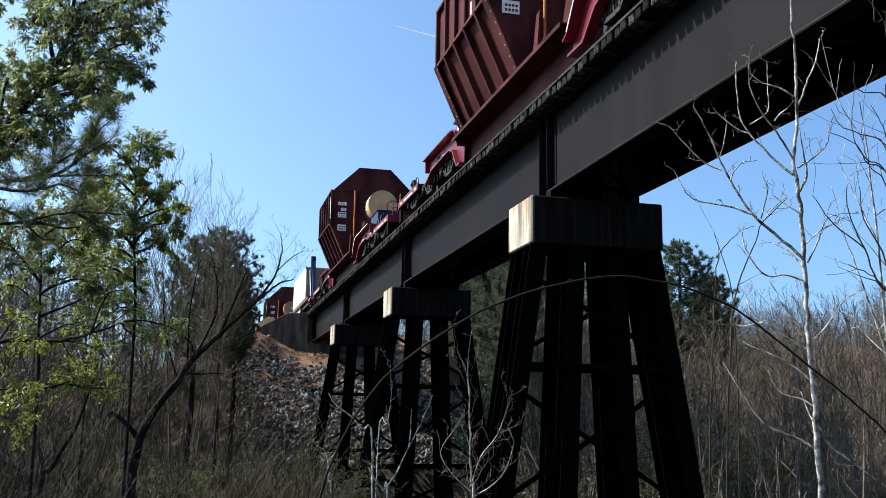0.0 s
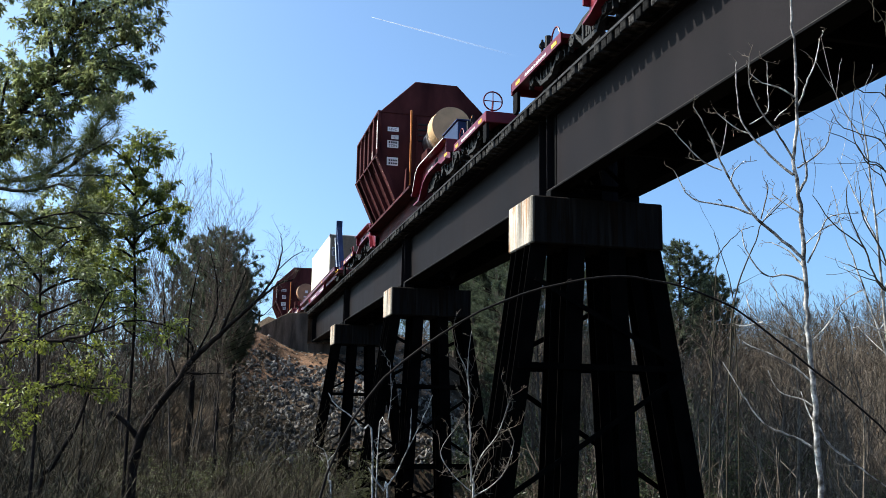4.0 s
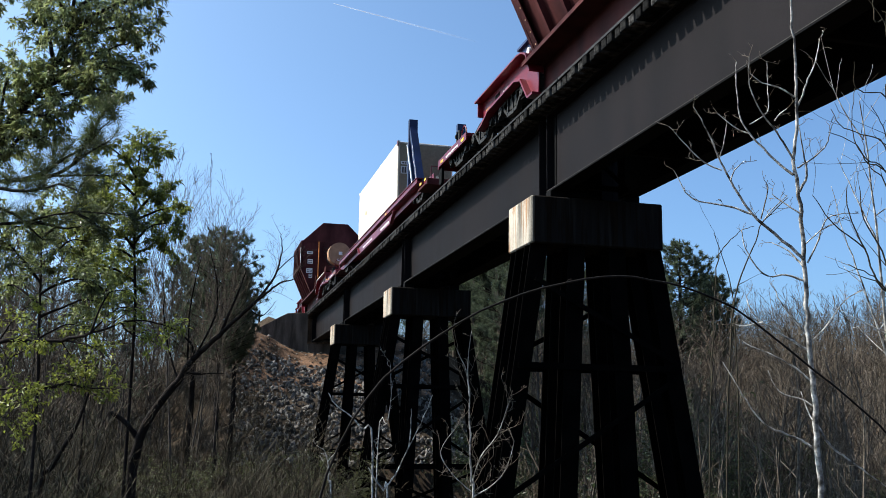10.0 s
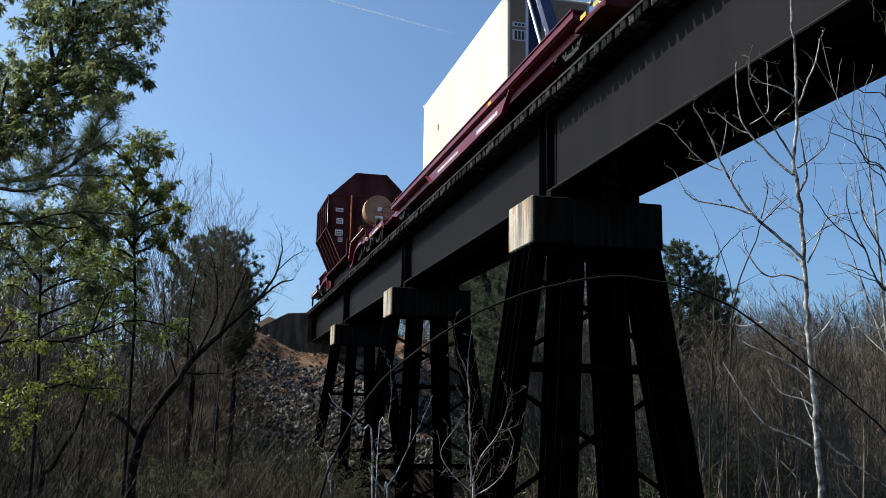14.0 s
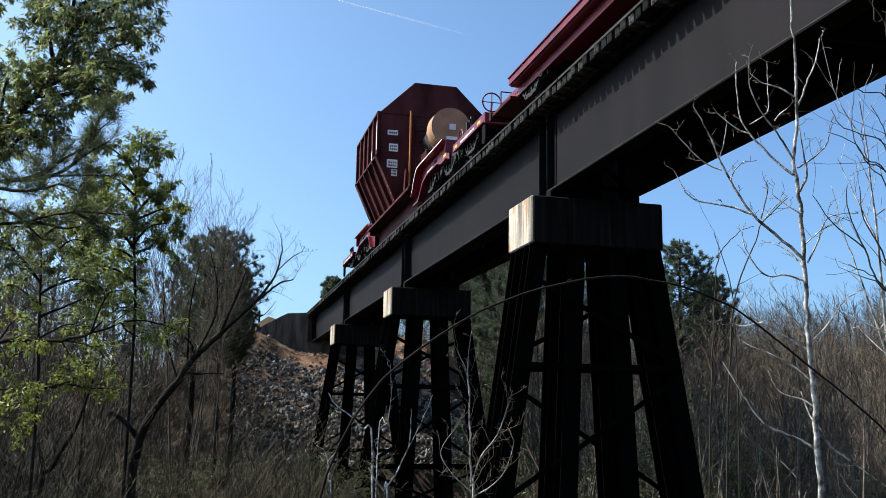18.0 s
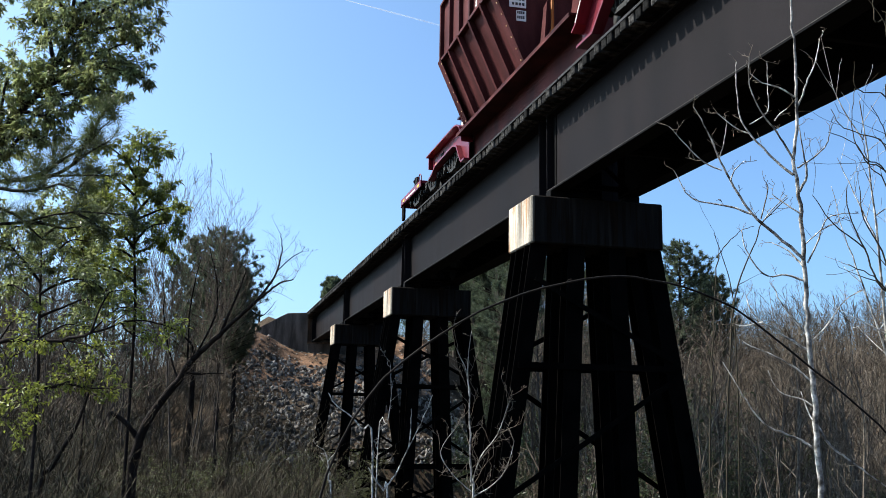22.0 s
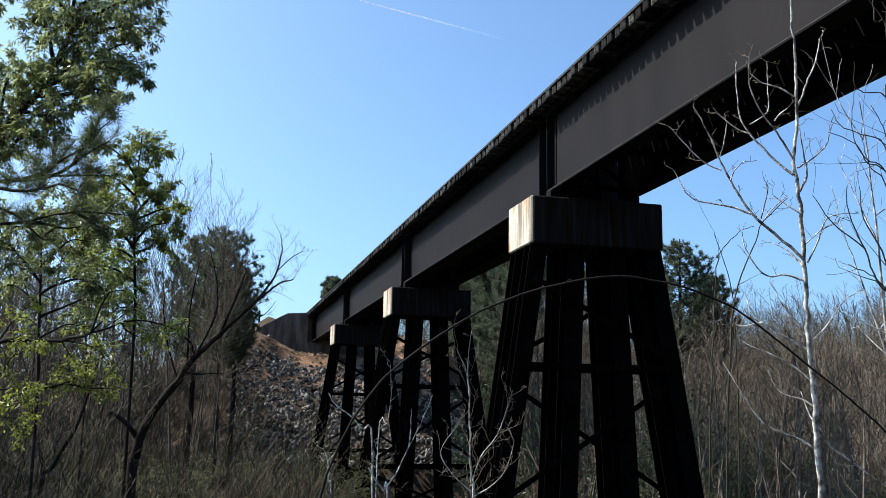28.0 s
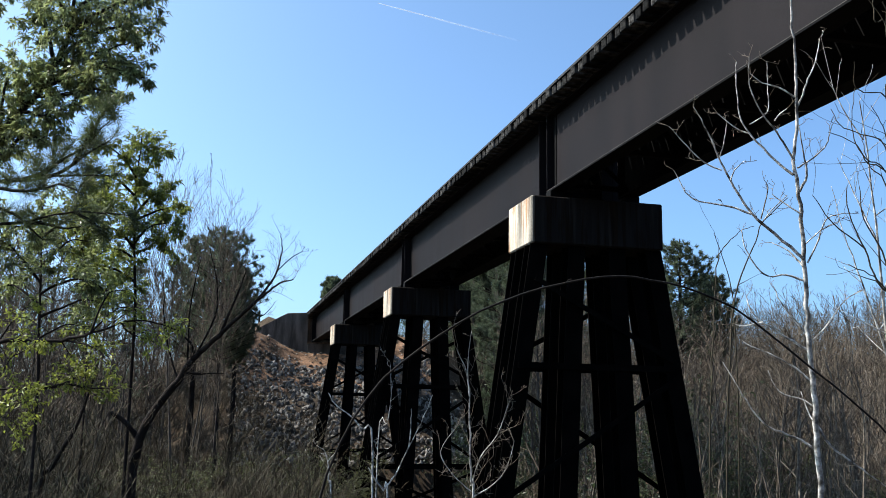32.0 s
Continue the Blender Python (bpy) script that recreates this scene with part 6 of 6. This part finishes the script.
drawn_plant("sapling", "leafless sapling with many thin arching twigs", "tree", [
    ([(6.20, -5.66, 1.14), (6.10, -5.32, 1.81), (5.95, -5.06, 2.64), (5.83, -4.95, 3.13), (5.71, -4.84, 3.61), (5.60, -4.72, 4.04)], 0.02, 0.006),
    ([(5.95, -5.07, 2.73), (5.90, -4.92, 3.37), (5.93, -4.83, 3.50), (5.94, -4.78, 3.65), (5.94, -4.78, 3.77)], 0.006, 0.0025),
    ([(5.94, -5.05, 2.86), (5.90, -4.93, 3.46), (5.95, -4.79, 3.58), (5.98, -4.73, 3.74), (5.99, -4.73, 3.91), (5.98, -4.76, 4.15)], 0.006, 0.0025),
    ([(5.81, -4.94, 3.13), (5.79, -4.85, 3.64), (5.86, -4.70, 3.74), (5.93, -4.57, 3.82), (5.97, -4.54, 3.95)], 0.006, 0.0025),
    ([(5.82, -4.95, 3.04), (5.74, -4.80, 3.42), (5.72, -4.62, 3.47), (5.68, -4.51, 3.59), (5.67, -4.27, 3.66)], 0.006, 0.0025),
    ([(5.79, -4.93, 3.25), (5.74, -4.82, 3.66), (5.73, -4.77, 3.80), (5.73, -4.69, 3.93)], 0.005, 0.0025),
    ([(5.66, -4.80, 3.59), (5.61, -4.73, 3.95), (5.64, -4.57, 3.98), (5.65, -4.50, 4.04), (5.62, -4.49, 4.20)], 0.006, 0.0025),
    ([(5.58, -4.75, 4.08), (5.52, -4.70, 4.47), (5.53, -4.62, 4.49), (5.52, -4.60, 4.59), (5.50, -4.60, 4.69)], 0.008, 0.004),
    ([(6.01, -5.09, 2.40), (6.01, -4.92, 2.63), (6.02, -4.82, 2.70), (6.05, -4.66, 2.77)], 0.007, 0.003),
    ([(6.00, -5.04, 2.52), (6.04, -4.90, 2.65), (6.04, -4.81, 2.90), (6.09, -4.57, 3.10), (6.11, -4.44, 3.30)], 0.009, 0.003),
    ([(6.04, -4.81, 2.90), (6.01, -4.66, 3.17), (5.96, -4.62, 3.35)], 0.006, 0.003),
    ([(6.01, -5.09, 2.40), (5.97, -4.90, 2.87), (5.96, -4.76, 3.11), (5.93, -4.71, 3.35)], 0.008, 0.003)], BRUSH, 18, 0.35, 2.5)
drawn_plant("cane_clump", "clump of thin bare upright canes", "plant", [
    ([(8.75, -5.20, -1.87), (8.22, -5.01, 1.31), (8.02, -4.89, 2.58), (7.96, -4.79, 3.00), (7.93, -4.65, 3.37)], 0.008, 0.003),
    ([(9.03, -5.00, -1.95), (8.44, -4.83, 1.30), (8.22, -4.77, 2.38), (8.07, -4.75, 3.05), (7.99, -4.78, 3.23), (7.90, -4.91, 3.39), (7.83, -5.02, 3.43)], 0.0085, 0.003),
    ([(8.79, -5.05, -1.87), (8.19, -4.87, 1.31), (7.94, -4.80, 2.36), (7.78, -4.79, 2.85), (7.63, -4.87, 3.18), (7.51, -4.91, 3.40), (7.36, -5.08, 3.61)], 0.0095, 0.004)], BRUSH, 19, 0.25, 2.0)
drawn_plant("bramble_cane", "thin brown bramble cane arching over the ground", "plant", [
    ([(3.6, -0.25, -0.1), (3.55, -0.42, 1.2), (3.5, -0.6, 1.66), (3.4, -0.85, 1.9), (3.3, -1.13, 2.05), (3.22, -1.42, 2.12), (3.16, -1.65, 2.1), (3.11, -1.9, 2.01), (3.08, -2.2, 1.79), (3.05, -2.54, 1.5), (3.0, -3.0, 0.9), (2.95, -3.3, -0.2)], 0.0045, 0.0035)], CANE, 14, 0.05, 0.6)
# --- thickets: leafless brush with dry leaves on the ground, too dense to count
r = random.Random(33)
SHRUBS = []
for k in range(6):
    segs, tips = [[], [], []], []
    for i in range(7):
        a = r.uniform(0, 6.28)
        grow(r, Vector((0.25 * math.cos(a), 0.25 * math.sin(a), -0.15)), Vector((0.45 * math.cos(a), 0.45 * math.sin(a), 1)).normalized(), r.uniform(1.5, 2.6), 0.014, 0, SHRUB, segs, tips)
    SHRUBS.append((joined([tubes(segs[0], 3), tubes(segs[1], 2), tubes(segs[2], 2)]), leaf_cloud(r, [t for t in tips if r.random() < 0.35], 2, 0.05, 0.07, 0.04), joined([tubes(segs[0], 3), tubes(segs[1], 2)])))


def scatter(name, label, spots, material, which, category="undergrowth"):
    pieces = []
    for x, y, size in spots:
        v, t = SHRUBS[r.randrange(6)][which]
        a = r.uniform(0, 6.28)
        c, s = math.cos(a) * size, math.sin(a) * size
        m = np.array([[c, -s, 0], [s, c, 0], [0, 0, size]])
        pieces.append((v @ m.T + np.array([x, y, ground_z(x, y)]), t))
    me = np_mesh(name, *joined(pieces), material)
    return tagged(new(name, me), label, category, kind="stuff")


def in_view_band(lo, hi, n, a0, a1, size, keep=lambda x, y: True):
    out = []
    while len(out) < n:
        d, a = math.sqrt(r.uniform(lo * lo, hi * hi)), radians(r.uniform(a0, a1))
        x, y = d * math.cos(a), d * math.sin(a)
        if keep(x, y):
            out.append((x, y, size * r.uniform(0.6, 1.3)))
    return out


def open_riprap(x, y):
    return not (22 < x < 63 and -13.0 < y < -0.115 * (x - 8) + 2.6)


brush = in_view_band(20, 60, 190, -42, -20, 1.4, lambda x, y: y < -12)
left_brush = in_view_band(17, 34, 60, 6.5, 13, 1.7, open_riprap) + in_view_band(33, 60, 150, -5, 13, 1.3, open_riprap)
scatter("thicket", "tangled leafless grey brush under the trees", brush, TWIG, 0)
low_brush = in_view_band(10.5, 22, 70, -40, 12, 0.85, lambda x, y: ground_z(x, y) < -1.0)
low_brush += in_view_band(18, 28, 34, -6, -0.5, 1.4) + in_view_band(22, 48, 60, -20, -2, 0.6) + in_view_band(40, 52, 45, -9, -2, 0.5)
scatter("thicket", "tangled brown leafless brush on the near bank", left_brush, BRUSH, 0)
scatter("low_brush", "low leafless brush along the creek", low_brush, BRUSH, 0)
scatter("dry_leaves", "withered brown leaves still hanging on brush", [s for i, s in enumerate(brush) if i % 7 == 0], DRY, 1)
green = in_view_band(26, 55, 6, 6, 13, 1.5) + in_view_band(11, 26, 34, -6, 13, 0.8, open_riprap) + in_view_band(15, 26, 90, -37, -22, 0.8, lambda x, y: y < -11.5) + in_view_band(28, 60, 60, -30, -17, 1.6, lambda x, y: y < -13)
green += in_view_band(14, 24, 60, -37, -19, 0.75, lambda x, y: y < -10.5 or x < 15) * 2
scatter("evergreen_shrubs", "dark green leaves of evergreen shrubs", green * 4, EVERGREEN, 1)

# near-black brush added for the shade at the foot of wood and bank
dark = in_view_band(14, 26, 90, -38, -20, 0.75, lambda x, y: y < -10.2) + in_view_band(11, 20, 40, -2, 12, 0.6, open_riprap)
scatter("dark_brush", "near-black leafless brush added to darken the shaded bank", dark, DARK_BARK, 0)
far = in_view_band(75, 150, 420, -45, 16, 5.0, lambda x, y: abs(y - TRACK_Y) > 5.5)
far = [(x, y, min(s, (1.6 + (0.085 if y > -30 else 0.12) * math.hypot(x, y) - ground_z(x, y)) / 2.9)) for x, y, s in far]
scatter("far_woods", "distant leafless woods on the valley side", far, TWIG, 2, "woods")

# --- riprap: angular stones on the slope below the abutment, and dry litter between
r = random.Random(8)
STONES = []
for k in range(8):
    bm = bmesh.new()
    bmesh.ops.create_icosphere(bm, subdivisions=1, radius=1.0)
    for v in bm.verts:
        v.co *= r.uniform(0.55, 1.25)
        v.co = Vector((v.co.x * 1.15, v.co.y * 0.85, v.co.z * 0.6))
    STONES.append((np.array([v.co[:] for v in bm.verts]), np.array([[v.index for v in f.verts] for f in bm.faces])))
    bm.free()
pieces = []
for i in range(5200):
    x, y = r.uniform(ABUT_X - 16, ABUT_X - 3.4), TRACK_Y + r.uniform(-7, 6.2)
    v, t = STONES[r.randrange(8)]
    s = 0.07 + 0.14 * r.random() ** 2
    rot = np.array(Euler((r.uniform(0, 6), r.uniform(0, 6), r.uniform(0, 6))).to_matrix())
    pieces.append((v @ rot.T * s + np.array([x, y, ground_z(x, y) + s * 0.25]), t))
for i in range(900):                           # loose stones and clods on the clay above
    x, y = r.uniform(ABUT_X - 5.0, ABUT_X - 0.5), TRACK_Y + r.uniform(-6.5, 6.2)
    v, t = STONES[r.randrange(8)]
    s = 0.03 + 0.1 * r.random() ** 3
    pieces.append((v * s + np.array([x, y, ground_z(x, y) + s * 0.2]), t))
me = np_mesh("riprap", *joined(pieces), ROCK)
for f in me.polygons:
    f.use_smooth = False
tagged(new("riprap", me), "grey angular riprap stones on the bank below the abutment", "riprap", kind="stuff")

# ---------------------------------------------------------------- sleepers
TIE = mesh_of("sleeper", box(-0.093, 0.093, -1.295, 1.295, -0.179, 0.0, 0.012), TIMBER)
PITCH = 14.3 / 53.5
rnd = random.Random(4)
for i in range(-32, 232):
    tie = part("sleeper", TIE, None, track)
    tie.matrix_basis = pose(JOINT + i * PITCH + rnd.uniform(-0.008, 0.008), TRACK_Y + rnd.uniform(-0.025, 0.025), TIE_TOP - rnd.uniform(0, 0.008), 0, 0, rnd.uniform(-0.6, 0.6))
bm = bmesh.new()
for i in list(range(-260, -32)) + list(range(232, 700)):
    block(bm, JOINT + i * PITCH - 0.085, JOINT + i * PITCH + 0.085, TRACK_Y - 1.29, TRACK_Y + 1.29, TIE_TOP - 0.179, TIE_TOP)
tagged(part("far_sleepers", bm, TIMBER, track), kind="stuff")


# twigs, limbs and leaves are past counting
for ob in bpy.data.objects:
    if ob.name.split(".")[0] in ("twigwork", "branchwork", "crown", "foliage", "stencil", "writing"):
        tagged(ob, kind="stuff")

# ---------------------------------------------------------------- vapour trail
VAPOUR = bpy.data.materials.new("thin_white_vapour")
VAPOUR.use_nodes = True
vn, vl = VAPOUR.node_tree.nodes, VAPOUR.node_tree.links
tc, sep = vn.new("ShaderNodeTexCoord"), vn.new("ShaderNodeSeparateXYZ")
fade = vn.new("ShaderNodeMapRange")
fade.inputs[1].default_value, fade.inputs[2].default_value, fade.inputs[3].default_value, fade.inputs[4].default_value = 0.0, 480.0, 0.38, 0.0
clear, mixv = vn.new("ShaderNodeBsdfTransparent"), vn.new("ShaderNodeMixShader")
soft, front, both = vn.new("ShaderNodeBsdfTranslucent"), vn.new("ShaderNodeBsdfDiffuse"), vn.new("ShaderNodeMixShader")
soft.inputs[0].default_value = front.inputs[0].default_value = (0.95, 0.95, 0.97, 1)
vl.new(front.outputs[0], both.inputs[1])
vl.new(soft.outputs[0], both.inputs[2])
vl.new(tc.outputs["Object"], sep.inputs[0])
vl.new(sep.outputs["X"], fade.inputs[0])
vl.new(fade.outputs[0], mixv.inputs[0])
vl.new(clear.outputs[0], mixv.inputs[1])
vl.new(both.outputs[0], mixv.inputs[2])
vl.new(mixv.outputs[0], vn["Material Output"].inputs[0])
TRAIL_HEAD, TRAIL_WAY = Vector((2784.7, -531.9, 1221.6)), Vector((-0.1949, -0.951, -0.24))
contrail = tagged(part("contrail", rod(rod(bmesh.new(), (0, 0, 0), (160, 0, 0), 1.0, 2.2, 10), (160, 0, 0), (480, 0, 0), 2.2, 2.8, 10), VAPOUR), "thin white vapour trail fading across the blue sky", "contrail")
TRAIL_TURN = TRAIL_WAY.to_track_quat("X", "Z").to_matrix().to_4x4()
contrail.matrix_world = Matrix.Translation(TRAIL_HEAD) @ TRAIL_TURN


# ---------------------------------------------------------------- movement
def train_way(t):
    """How far the train has come after t seconds; it gathers speed slowly."""
    nodes = ((0, 3.107), (10, 3.202), (20, 3.467), (30, 3.561), (34, 3.6))
    total = 0.0
    for (a, u), (b, w) in zip(nodes, nodes[1:]):
        if t <= a:
            break
        e = min(t, b)
        ve = u + (w - u) * (e - a) / (b - a)
        total += (u + ve) / 2 * (e - a)
    return total


def motions():
    for car, x in ((car_1, 19.7), (car_2, 45.5), (car_3, 68.4), (car_4, 91.1)):
        walk(car, [(t, pose(x - train_way(t), TRACK_Y, RAIL_TOP)) for t in (0, 2, 4, 6, 8, 10, 12, 14, 16, 18, 20, 22, 24, 26, 28, 30, 32)])

    way = TRAIL_WAY.normalized()
    rows = ((0, 0), (2.5, -52), (6, -118), (9, -180), (13, -250), (16, -232), (19, -215), (24.5, -160), (28, -120), (32, -60))
    walk(contrail, [(t, Matrix.Translation(TRAIL_HEAD + way * k + Vector((0, 0, 1.9 * t))) @ TRAIL_TURN) for t, k in rows])


motions()
